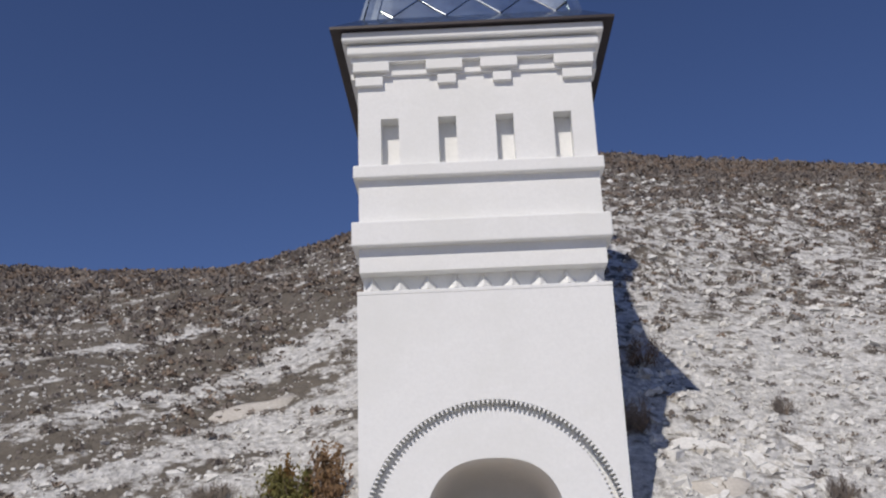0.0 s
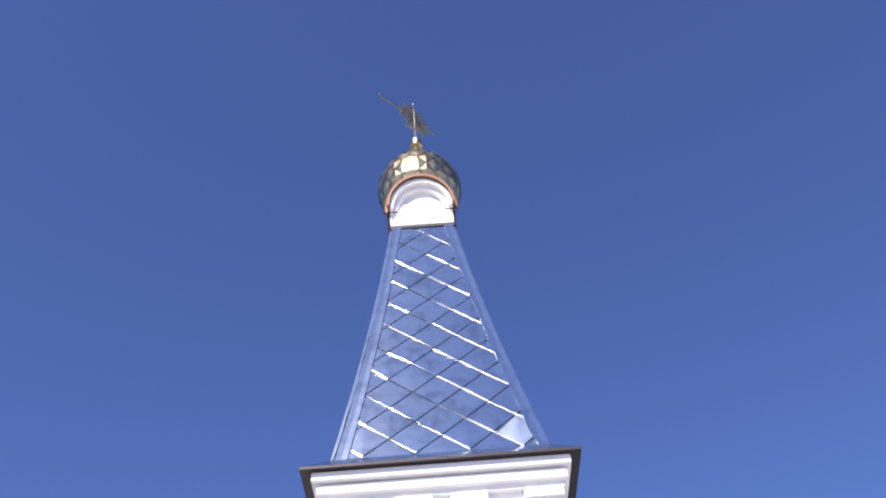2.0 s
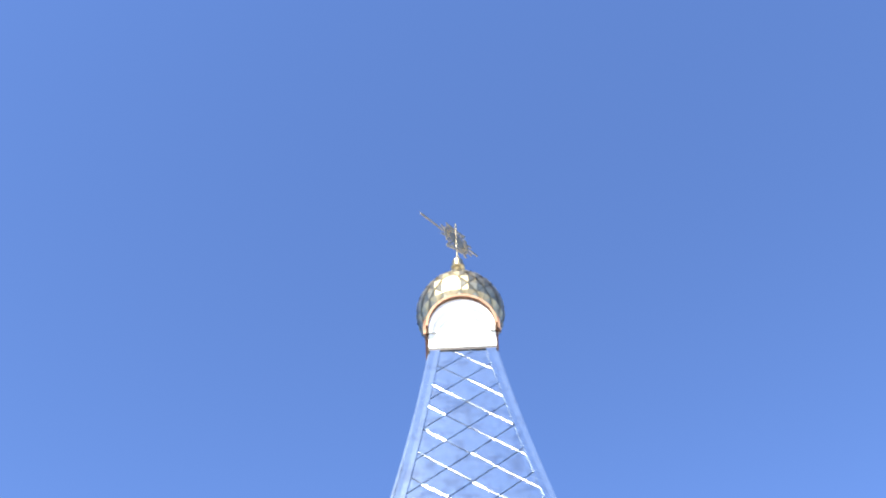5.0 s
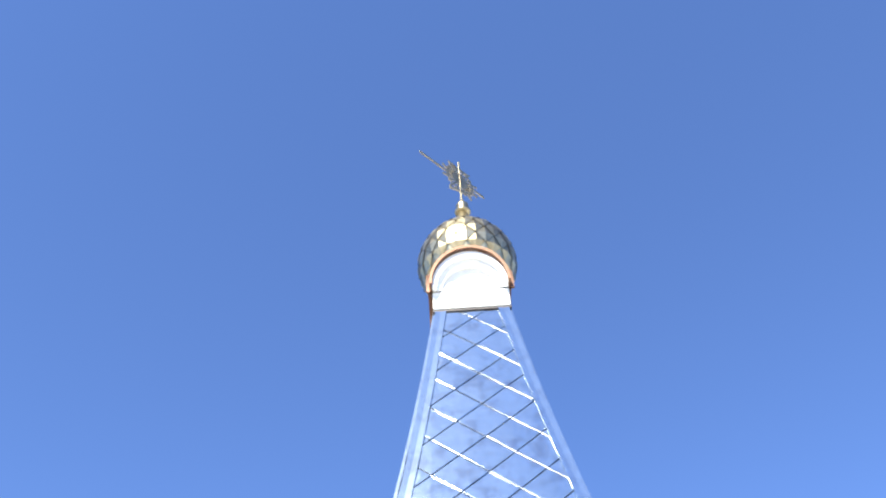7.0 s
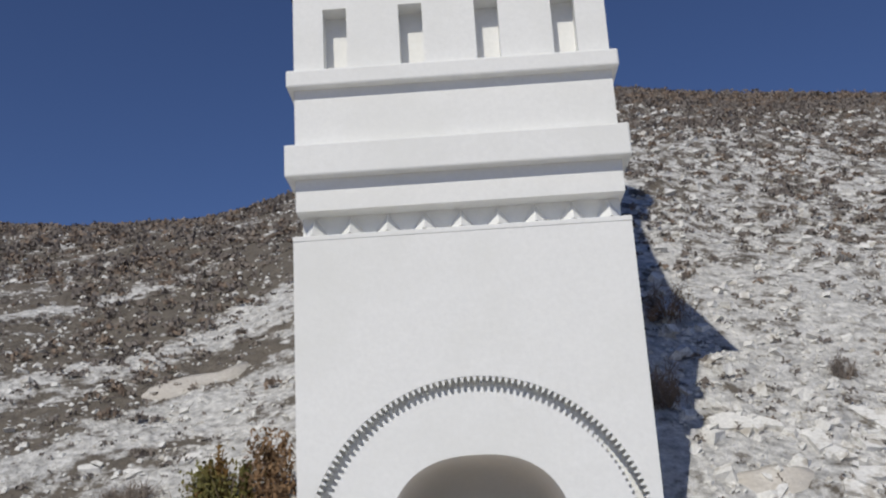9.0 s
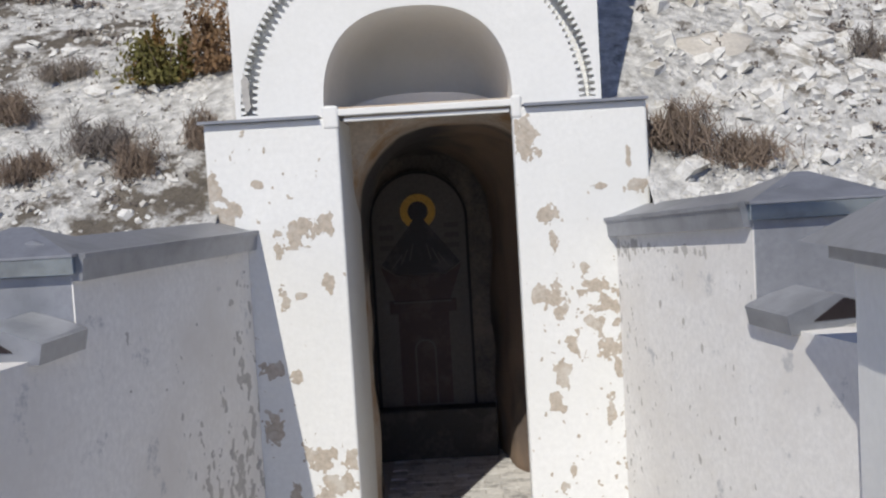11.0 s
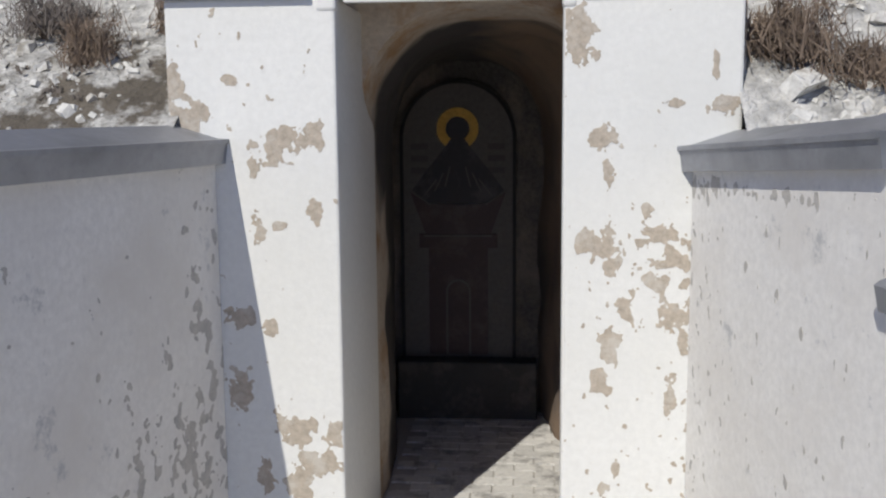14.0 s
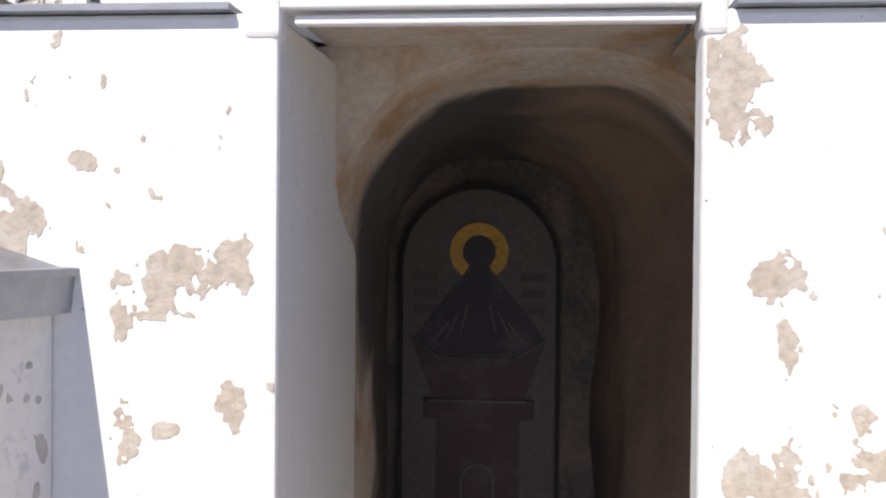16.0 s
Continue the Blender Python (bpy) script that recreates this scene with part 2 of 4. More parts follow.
# ---------------------------------------------------------------- mesh helpers
def thing(name, label, category, group="", kind=""):
    ob = new(name)
    return tagged(ob, label, category, group, kind)


def finish(name, bm, mat, smooth=False):
    me = bpy.data.meshes.new(name)
    bmesh.ops.recalc_face_normals(bm, faces=bm.faces)
    bm.to_mesh(me)
    bm.free()
    me.materials.append(mat)
    if smooth:
        for p in me.polygons:
            p.use_smooth = True
    return me


def part(name, bm, mat, parent=None, label="", smooth=False):
    ob = new(name, finish(name, bm, mat, smooth))
    ob.parent = parent
    if label:
        ob["label"] = label
    return ob


def box(bm, x0, x1, y0, y1, z0, z1, bevel=0.0):
    r = bmesh.ops.create_cube(bm, size=1.0)
    bmesh.ops.transform(bm, verts=r["verts"], matrix=Matrix.Translation(((x0 + x1) / 2, (y0 + y1) / 2, (z0 + z1) / 2))
                        @ Matrix.Diagonal((x1 - x0, y1 - y0, z1 - z0, 1)))
    if bevel:
        edges = list({e for v in r["verts"] for e in v.link_edges})
        bmesh.ops.bevel(bm, geom=edges, offset=bevel, segments=2, affect="EDGES", profile=0.5)
    return bm


def boxes(*specs, bevel=0.0):
    bm = bmesh.new()
    for s in specs:
        b = bmesh.new()
        box(b, *s, bevel=bevel)
        me = bpy.data.meshes.new("tmp")
        b.to_mesh(me)
        b.free()
        bm.from_mesh(me)
        bpy.data.meshes.remove(me)
    return bm


def prism(bm, outline, y0, y1):
    """Extrude an outline in x, z from y0 back to y1."""
    front = [bm.verts.new((x, y0, z)) for x, z in outline]
    back = [bm.verts.new((x, y1, z)) for x, z in outline]
    bm.faces.new(front)
    bm.faces.new(back[::-1])
    for i in range(len(outline)):
        j = (i + 1) % len(outline)
        bm.faces.new((front[j], front[i], back[i], back[j]))
    return bm


def strip(bm, inner, outer, y0, y1):
    """A solid band between two open lines in x, z of equal length."""
    n = len(inner)
    fi, fo = ([bm.verts.new((x, y0, z)) for x, z in line] for line in (inner, outer))
    bi, bo = ([bm.verts.new((x, y1, z)) for x, z in line] for line in (inner, outer))
    for i in range(n - 1):
        bm.faces.new((fi[i], fi[i + 1], fo[i + 1], fo[i]))
        bm.faces.new((bi[i + 1], bi[i], bo[i], bo[i + 1]))
        bm.faces.new((fi[i + 1], fi[i], bi[i], bi[i + 1]))
        bm.faces.new((fo[i], fo[i + 1], bo[i + 1], bo[i]))
    for i in (0, n - 1):
        bm.faces.new((fi[i], fo[i], bo[i], bi[i]))
    return bm


def arc(cx, cz, rx, rz, n=32, power=2.0):
    """Points over an arch from its left spring to its right spring."""
    pts = []
    for i in range(n + 1):
        a = math.pi * (1 - i / n)
        c, s = math.cos(a), math.sin(a)
        pts.append((cx + rx * math.copysign(abs(c) ** (2 / power), c), cz + rz * abs(s) ** (2 / power)))
    return pts


def box_line(cx, x0, x1, z0, z1, pts):
    """Where rays from the arch's centre through its points leave a box, for the band round the arch."""
    out = []
    for x, z in pts:
        dx, dz = x - cx, z - z0
        k = 1e9
        if dx > 1e-6:
            k = min(k, (x1 - cx) / dx)
        if dx < -1e-6:
            k = min(k, (x0 - cx) / dx)
        if dz > 1e-6:
            k = min(k, (z1 - z0) / dz)
        out.append((cx + dx * k, z0 + dz * k))
    return out


def lathe(bm, profile, cx, cy, n=32):
    rings = [[bm.verts.new((cx + r * math.cos(2 * math.pi * k / n), cy + r * math.sin(2 * math.pi * k / n), z))
              for k in range(n)] for r, z in profile]
    for a, b in zip(rings, rings[1:]):
        for k in range(n):
            bm.faces.new((a[k], a[(k + 1) % n], b[(k + 1) % n], b[k]))
    bm.faces.new(rings[0][::-1])
    bm.faces.new(rings[-1])
    return bm


# ---------------------------------------------------------------- plan
T = 0.12            # tower's front face
H = 0.86            # half the tower's width
C = T + H           # tower's middle
JL, JR = -0.37, 0.43    # the doorway's jambs
PL, PR = -0.99, 1.045   # the gate piers' outer edges
PZ = 2.20               # the piers' height
AX, AZ, AR = 0.0, 2.24, 0.445
BACK = 2.30             # the passage's end


# ---------------------------------------------------------------- hillside
def hill(x, y):
    th = x / (max(y, 0) + 6.0)
    f = min(1.0, max(0.0, (th + 0.27) / 0.40))
    f = f * f * (3 - 2 * f)
    rise, reach = 17.9 + 7.4 * f - 6.0 * max(0.0, th - 0.16), 28.0 + 3.0 * f
    yy = y + 0.35
    z = 1.55 + (rise * (1 - math.exp(-yy / reach)) if yy > 0 else 0.25 * yy)
    k = min(1.0, max(0.0, (y + 0.6) / 3.0))
    z += k * (0.22 * noise.noise((x * 0.35, y * 0.35, 3)) + 0.5 * noise.noise((x * 0.09, y * 0.09, 7)) * min(1, y / 8 if y > 0 else 0))
    z += 0.05 * noise.noise((x * 1.7, y * 1.7, 1)) + 0.03 * noise.noise((x * 4.1, y * 4.1, 5))
    return z


def inside_cut(x, y):
    if y < 0.02:
        return -0.93 + 0.25 * y < x < 0.985 - 0.31 * y
    return y < 2.75 and -0.80 < x < 0.82


xs = sorted(set([round(-7 + 0.11 * i, 3) for i in range(128)] + [7.1 + 0.35 * 1.09 ** i * i for i in range(40)]
                + [-7.1 - 0.35 * 1.09 ** i * i for i in range(40)]))
ys = [-2.2 + 0.11 * i for i in range(110)] + [9.95 + 0.3 * 1.06 ** i * i for i in range(48)]
bm = bmesh.new()
grid = [[bm.verts.new((x, y, hill(x, y))) for x in xs] for y in ys]
for j in range(len(ys) - 1):
    for i in range(len(xs) - 1):
        if not inside_cut((xs[i] + xs[i + 1]) / 2, (ys[j] + ys[j + 1]) / 2):
            bm.faces.new((grid[j][i], grid[j][i + 1], grid[j + 1][i + 1], grid[j + 1][i]))
for v in [v for v in bm.verts if not v.link_faces]:
    bm.verts.remove(v)
slope = part("hillside", bm, CHALK, None, smooth=True)
tagged(slope, "white chalk hillside with dry herbs and loose rubble", "hillside", kind="structure")

bm = bmesh.new()
bmesh.ops.create_grid(bm, x_segments=2, y_segments=2, size=1500)
bmesh.ops.translate(bm, vec=(0, 0, -0.06), verts=bm.verts)
tagged(part("ground", bm, EARTH), "trodden pale chalky ground before the gate", "ground", kind="structure")
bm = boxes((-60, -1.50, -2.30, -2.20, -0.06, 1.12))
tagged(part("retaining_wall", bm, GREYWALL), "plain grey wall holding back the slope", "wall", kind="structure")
tagged(part("retaining_wall", boxes((1.70, 60, -2.30, -2.20, -0.06, 1.12)), GREYWALL), "plain grey wall holding back the slope", "wall", kind="structure")

# ---------------------------------------------------------------- forecourt and passage floor
tagged(part("pavement", boxes((-1.4, 1.5, -8.5, -0.06, -0.055, 0.0)), CONCRETE), "pale dusty concrete before the doorway", "pavement", kind="structure")
floor = part("floor", boxes((JL - 0.3, JR + 0.3, -0.055, BACK + 0.3, -0.055, -0.006)), JOINT)
tagged(floor, "passage floor of grey wavy pavers in sand", "floor", kind="structure")

# ---------------------------------------------------------------- gate piers
gate = thing("gate_piers", "white limewashed gate piers with flaking paint beside the doorway", "gate")


def pier(x0, x1, side):
    bm = boxes((x0, x1, 0.0, 0.86 if side < 0 else 0.098, -0.05, PZ), bevel=0.012)
    return part("pier", bm, PYLON, gate)


pier_l, pier_r = pier(PL, JL, -1), pier(JR, PR, 1)
part("impost", boxes((JL - 0.070, JL + 0.004, -0.007, 0.06, PZ - 0.05, PZ + 0.055), bevel=0.012), WHITE, pier_l)
part("impost", boxes((JR - 0.004, JR + 0.045, -0.007, 0.095, PZ - 0.05, PZ + 0.055), bevel=0.012), WHITE, pier_r)
part("flashing", boxes((PL - 0.02, JL - 0.09, -0.03, T + 0.02, PZ + 0.001, PZ + 0.014)), SHEET, pier_l, "grey metal flashing")
part("flashing", boxes((JR + 0.055, PR + 0.005, -0.03, T + 0.02, PZ + 0.001, PZ + 0.014)), SHEET, pier_r, "grey metal flashing")
lintel = thing("lintel", "thin white double lintel bar across the doorway", "lintel")
part("upper_bar", boxes((JL - 0.002, JR + 0.002, 0.0, 0.07, PZ + 0.008, PZ + 0.038), bevel=0.004), WHITE, lintel)
part("lower_bar", boxes((JL + 0.025, JR - 0.01, 0.02, 0.05, PZ - 0.020, PZ - 0.002), bevel=0.004), WHITE, lintel)


def patches(parent, mat, x0, x1, z0, z1, field, place, step=0.005, depth=0.0015, most=90):
    """Ragged bare patches where field(x, z) is above nought, each one a piece of its own; place(x, z, out) maps to the wall."""
    nx, nz = int((x1 - x0) / step) + 1, int((z1 - z0) / step) + 1
    val = [[field(x0 + i * step, z0 + j * step) for i in range(nx)] for j in range(nz)]
    verts, index, faces, root = [], {}, [], []

    def vertex(key, x, z):
        if key not in index:
            index[key] = len(verts)
            verts.append((x, z))
            root.append(len(root))
        return index[key]

    def top(i):
        while root[i] != i:
            root[i] = root[root[i]]
            i = root[i]
        return i

    for j in range(nz - 1):
        for i in range(nx - 1):
            corners = ((i, j), (i + 1, j), (i + 1, j + 1), (i, j + 1))
            v = [val[q][p] for p, q in corners]
            if max(v) <= 0:
                continue
            poly = []
            for k in range(4):
                (p, q), (p2, q2) = corners[k], corners[(k + 1) % 4]
                va, vb = v[k], v[(k + 1) % 4]
                if va > 0:
                    poly.append(vertex((p, q), x0 + p * step, z0 + q * step))
                if (va > 0) != (vb > 0):
                    f = va / (va - vb)
                    key = tuple(sorted(((p, q), (p2, q2))))
                    poly.append(vertex(key, x0 + (p + f * (p2 - p)) * step, z0 + (q + f * (q2 - q)) * step))
            if len(poly) >= 3:
                faces.append(poly)
                for c in poly[1:]:
                    root[top(c)] = top(poly[0])
    groups = collections.defaultdict(list)
    for f in faces:
        groups[top(f[0])].append(f)
    ranked = sorted(groups.values(), key=len, reverse=True)
    jobs = [(g,) for g in ranked[:most]] + ([tuple(ranked[most:])] if len(ranked) > most else [])
    for n, job in enumerate(jobs):
        fs = [f for g in job for f in g]
        used = sorted({i for f in fs for i in f})
        at = {i: k for k, i in enumerate(used)}
        co = [place(*verts[i], depth) for i in used] + [place(*verts[i], -0.004) for i in used]
        count = collections.Counter()
        for f in fs:
            for k in range(len(f)):
                count[frozenset((f[k], f[(k + 1) % len(f)]))] += 1
        out = [[at[i] for i in f] for f in fs]
        for f in fs:
            for k in range(len(f)):
                i, j = f[k], f[(k + 1) % len(f)]
                if count[frozenset((i, j))] == 1:
                    out.append([at[j], at[i], at[i] + len(used), at[j] + len(used)])
        me = bpy.data.meshes.new("bare_patch")
        me.from_pydata(co, [], out)
        me.materials.append(mat)
        ob = new("bare_patch" if n < most else "bare_specks", me)
        ob.parent = parent
        if n >= most:
            tagged(ob, kind="stuff")


def ragged(spots, seed, specks):
    """A field that is above nought inside uneven blobs (x, z, width, height) and in scattered specks."""
    def field(x, z):
        v = Vector((x * 26, z * 22, seed))
        rough = noise.noise(v) + 0.65 * noise.noise(v * 2.3) + 0.45 * noise.noise(v * 5.3)
        best = -9.0
        for sx, sz, w, h in spots:
            dx, dz = (x - sx) / (0.56 * w), (z - sz) / (0.56 * h)
            d = dx * dx + dz * dz
            if d < 7:
                best = max(best, 0.86 - d ** 0.8 + 1.0 * rough)
        return max(best, specks(x, z) + rough)
    return field


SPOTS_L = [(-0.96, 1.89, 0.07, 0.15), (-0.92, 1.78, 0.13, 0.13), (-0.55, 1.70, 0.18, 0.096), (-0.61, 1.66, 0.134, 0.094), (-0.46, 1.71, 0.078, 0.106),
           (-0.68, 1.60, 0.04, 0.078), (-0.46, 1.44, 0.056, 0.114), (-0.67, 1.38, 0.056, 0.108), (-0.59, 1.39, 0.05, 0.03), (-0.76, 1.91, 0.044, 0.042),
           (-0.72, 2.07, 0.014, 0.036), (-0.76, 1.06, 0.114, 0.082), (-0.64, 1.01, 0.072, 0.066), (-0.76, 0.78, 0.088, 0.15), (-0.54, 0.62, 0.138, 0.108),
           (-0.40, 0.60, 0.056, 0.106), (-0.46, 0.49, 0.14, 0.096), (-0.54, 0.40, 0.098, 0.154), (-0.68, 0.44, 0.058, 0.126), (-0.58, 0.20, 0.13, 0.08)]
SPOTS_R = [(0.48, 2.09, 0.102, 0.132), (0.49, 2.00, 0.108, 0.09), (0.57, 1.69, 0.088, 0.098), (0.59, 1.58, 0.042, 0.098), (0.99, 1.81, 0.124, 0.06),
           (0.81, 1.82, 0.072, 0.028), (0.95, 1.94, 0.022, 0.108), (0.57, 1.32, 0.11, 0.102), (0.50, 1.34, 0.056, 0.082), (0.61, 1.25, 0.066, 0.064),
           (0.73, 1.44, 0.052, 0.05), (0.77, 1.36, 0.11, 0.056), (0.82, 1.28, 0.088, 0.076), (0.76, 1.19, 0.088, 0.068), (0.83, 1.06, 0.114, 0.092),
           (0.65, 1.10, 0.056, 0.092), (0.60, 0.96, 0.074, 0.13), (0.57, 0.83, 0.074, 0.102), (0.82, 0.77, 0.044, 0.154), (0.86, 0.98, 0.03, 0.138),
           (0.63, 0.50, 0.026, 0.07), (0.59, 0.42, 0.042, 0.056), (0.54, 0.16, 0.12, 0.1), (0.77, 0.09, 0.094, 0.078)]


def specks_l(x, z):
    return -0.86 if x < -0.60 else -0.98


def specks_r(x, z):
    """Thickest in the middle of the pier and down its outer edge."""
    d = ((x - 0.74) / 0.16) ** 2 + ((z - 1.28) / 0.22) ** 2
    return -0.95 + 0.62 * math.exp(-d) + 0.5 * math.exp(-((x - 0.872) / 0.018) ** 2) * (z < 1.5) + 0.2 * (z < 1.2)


def pier_face(x, z, out):
    return (x, -out, z)


def shaft_spots(x, z):
    v = Vector((x * 26, z * 22, 4.4))
    rough = noise.noise(v) + 0.6 * noise.noise(v * 2.3)
    return 0.8 - (((x + 0.805) / 0.022) ** 2 + ((z - 2.36) / 0.085) ** 2) ** 0.8 + 0.8 * rough


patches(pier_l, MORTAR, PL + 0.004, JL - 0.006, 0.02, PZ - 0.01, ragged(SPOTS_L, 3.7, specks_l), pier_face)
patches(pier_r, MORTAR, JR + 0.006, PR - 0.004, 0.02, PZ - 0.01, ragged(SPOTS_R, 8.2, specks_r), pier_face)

# ---------------------------------------------------------------- bell tower
tower = thing("bell_tower", "white limewashed brick bell tower with a tin spire and gilded dome", "tower")
groove_in, groove_out = arc(AX, AZ, 0.757, 0.768, 48), arc(AX, AZ, 0.835, 0.845, 48)
bm = bmesh.new()
opening48 = arc(AX, AZ, AR, 0.468, 48, 2.5)
strip(bm, opening48, groove_in, T, T + 0.25)                                      # arch band
strip(bm, groove_out, box_line(AX, -H, H, AZ, 3.847, groove_out), T, T + 0.25)      # face round it
behind = arc(AX, AZ, AR + 0.005, 0.473, 48, 2.5)
strip(bm, behind, box_line(AX, -H, H, AZ, 3.843, behind), T + 0.075, T + 2 * H - 0.1)
shaft = part("lower_shaft", bm, WHITE, tower)
for x0, x1 in ((-H, -AR), (AR, H)):
    part("shaft_foot", boxes((x0, x1, T, T + (0.6 if x0 < 0 else 0.13), PZ + 0.0145, AZ)), WHITE, tower)
# corners of the face above the groove, squared off
part("shaft_face", boxes((-H, H, T + 0.001, T + 0.25, 3.70, 3.845)), WHITE, tower)
for x0, x1 in ((-H, -0.80), (0.80, H)):
    part("shaft_body", boxes((x0, x1, T + 0.25, T + 2 * H, 0.0, AZ)), WHITE, tower)

patches(shaft, WORN, -H + 0.004, -0.77, 2.26, 2.56, shaft_spots, lambda x, z, out: (x, T - out, z))

tooth_mesh = finish("tooth", prism(bmesh.new(), [(-0.0105, -0.002), (0.0105, -0.002), (0.0045, 0.024), (-0.0045, 0.024)], 0.0, 0.07), WHITE)
for ring, (rx, rz, turn) in enumerate([(0.835, 0.845, -1), (0.757, 0.768, 1)]):
    count = 84 if ring == 0 else 76
    for k in range(count):
        a = math.pi * (k + 0.5) / count
        ob = new("tooth", tooth_mesh)
        ob.parent = shaft
        x, z = AX + rx * math.cos(a), AZ + rz * math.sin(a)
        up = a - math.pi / 2 if turn > 0 else a + math.pi / 2
        ob.matrix_basis = Matrix.Translation((x, T + 0.003, z)) @ Matrix.Rotation(-up, 4, "Y")

# toothed course
part("course_back", boxes((-H + 0.03, H - 0.03, T + 0.13, T + 2 * H - 0.02, 3.845, 3.99)), WHITE, tower)
bm = bmesh.new()
v = [bm.verts.new(p) for p in ((-0.092, 0.13, 0), (0.092, 0.13, 0), (0, 0.13, 0.138), (0, 0.004, 0.010))]
for f in ((0, 1, 3), (1, 2, 3), (2, 0, 3), (0, 2, 1)):
    bm.faces.new([v[i] for i in f])
spike_mesh = finish("brick_tooth", bm, WHITE)
course = part("course_ledge", boxes((-H - 0.003, H + 0.003, T - 0.003, T + 2 * H, 3.822, 3.850), bevel=0.004), WHITE, tower)
for k in range(9):
    ob = new("brick_tooth", spike_mesh)
    ob.parent = course
    ob.location = (-H + 0.096 + k * (2 * H - 0.192) / 8, T, 3.849)
H2 = 0.845
part("frieze", boxes((-H2, H2, T + 0.01, T + 2 * H - 0.01, 3.985, 4.75)), WHITE, tower)
part("lower_band", boxes((-0.892, 0.892, T - 0.055, T + 2 * H + 0.05, 4.158, 4.335), bevel=0.010), WHITE, tower)
part("upper_band", boxes((-0.88, 0.88, T - 0.045, T + 2 * H + 0.04, 4.665, 4.762), bevel=0.010), WHITE, tower)
# belfry stage with four blind slots
edges_x = [-H2]
for k in range(4):
    edges_x += [-0.683 + 0.4125 * k, -0.683 + 0.4125 * k + 0.128]
edges_x.append(H2)
specs = [(edges_x[i], edges_x[i + 1], T + 0.01, T + 0.16, 4.752, 5.14) for i in range(0, 10, 2)]
belfry = part("belfry_wall", boxes((-H2, H2, T + 0.12, T + 2 * H - 0.01, 4.752, 5.72)), WHITE, tower)
part("belfry_front", boxes((-H2, H2, T + 0.01, T + 0.125, 5.14, 5.72)), WHITE, belfry)
for spec in specs:
    part("blind_pier", boxes((*spec[:3], T + 0.125, *spec[4:])), WHITE, belfry)
for x0, x1 in ((-0.875, -0.61), (-0.345, -0.078), (0.05, 0.32), (0.585, 0.87)):
    part("corbel", boxes((x0, x1, T - 0.055, T + 0.05, 5.495, 5.575), bevel=0.005), WHITE, belfry)
for x0, x1 in ((-0.86, -0.66), (-0.265, -0.127), (0.137, 0.272), (0.64, 0.855)):
    part("corbel", boxes((x0, x1, T - 0.025, T + 0.05, 5.395, 5.47), bevel=0.005), WHITE, belfry)
part("string_course", boxes((-H2 - 0.01, H2 + 0.01, T - 0.015, T + 0.1, 5.475, 5.515), bevel=0.004), WHITE, belfry)
part("cornice", boxes((-0.915, 0.915, T - 0.085, T + 2 * H + 0.08, 5.62, 5.70), bevel=0.012), WHITE, tower)
part("cornice", boxes((-0.95, 0.95, T - 0.125, T + 2 * H + 0.12, 5.712, 5.785), bevel=0.012), WHITE, tower)
part("cornice_core", boxes((-0.89, 0.89, T - 0.04, T + 2 * H + 0.04, 5.575, 5.715)), WHITE, tower)
for x0, x1 in ((H2, 0.90), (-0.90, -H2)):
    part("side_corbel", boxes((x0, x1, T + 0.06, T + 0.25, 5.495, 5.575)), WHITE, belfry)

# eaves and spire
EZ, EH = 5.79, 1.03
SZ, SH = 5.97, 0.815
DZ, DH = 8.99, 0.305


def frustum(bm, h0, z0, h1, z1):
    lo = [bm.verts.new((sx * h0, C + sy * h0, z0)) for sx, sy in ((-1, -1), (1, -1), (1, 1), (-1, 1))]
    hi = [bm.verts.new((sx * h1, C + sy * h1, z1)) for sx, sy in ((-1, -1), (1, -1), (1, 1), (-1, 1))]
    bm.faces.new(lo[::-1])
    bm.faces.new(hi)
    for i in range(4):
        j = (i + 1) % 4
        bm.faces.new((lo[i], lo[j], hi[j], hi[i]))
    return bm


BEND = 0.030        # the spire's sides are a little hollow


def hollow(k):
    return BEND * 4 * k * (1 - k)


bm = bmesh.new()
for k in range(12):
    f0, f1 = k / 12, (k + 1) / 12
    frustum(bm, SH + (DH - SH) * f0 - 0.030 - hollow(f0), SZ + (DZ - SZ) * f0, SH + (DH - SH) * f1 - 0.030 - hollow(f1), SZ + (DZ - SZ) * f1 + 0.0005)
spire = part("spire", bm, GAP_SHADE, tower, "diamond-seamed galvanised tin spire", False)
eave = part("eave", boxes((-EH, EH, C - EH, C + EH, EZ - 0.004, EZ + 0.018)), EAVE, tower, "thin dark brown metal eave")
part("skirt_roof", frustum(bmesh.new(), EH - 0.004, EZ + 0.019, SH - 0.012, SZ + 0.03), ZINC, eave)


def clip(poly, a, b, c):
    """Keep the part of a polygon where a u + b v <= c."""
    out = []
    for i in range(len(poly)):
        p, q = poly[i], poly[(i + 1) % len(poly)]
        dp, dq = a * p[0] + b * p[1] - c, a * q[0] + b * q[1] - c
        if dp <= 0:
            out.append(p)
        if dp * dq < 0:
            k = dp / (dp - dq)
            out.append((p[0] + k * (q[0] - p[0]), p[1] + k * (q[1] - p[1])))
    return out


SLANT = math.hypot(DZ - SZ, SH - DH)
face_up = Vector((0, (SH - DH) / SLANT, (DZ - SZ) / SLANT))
face_out = Vector((0, -(DZ - SZ) / SLANT, (SH - DH) / SLANT))
lean = (SH - DH) / SLANT
HIP = 0.095
rnd = random.Random(4)


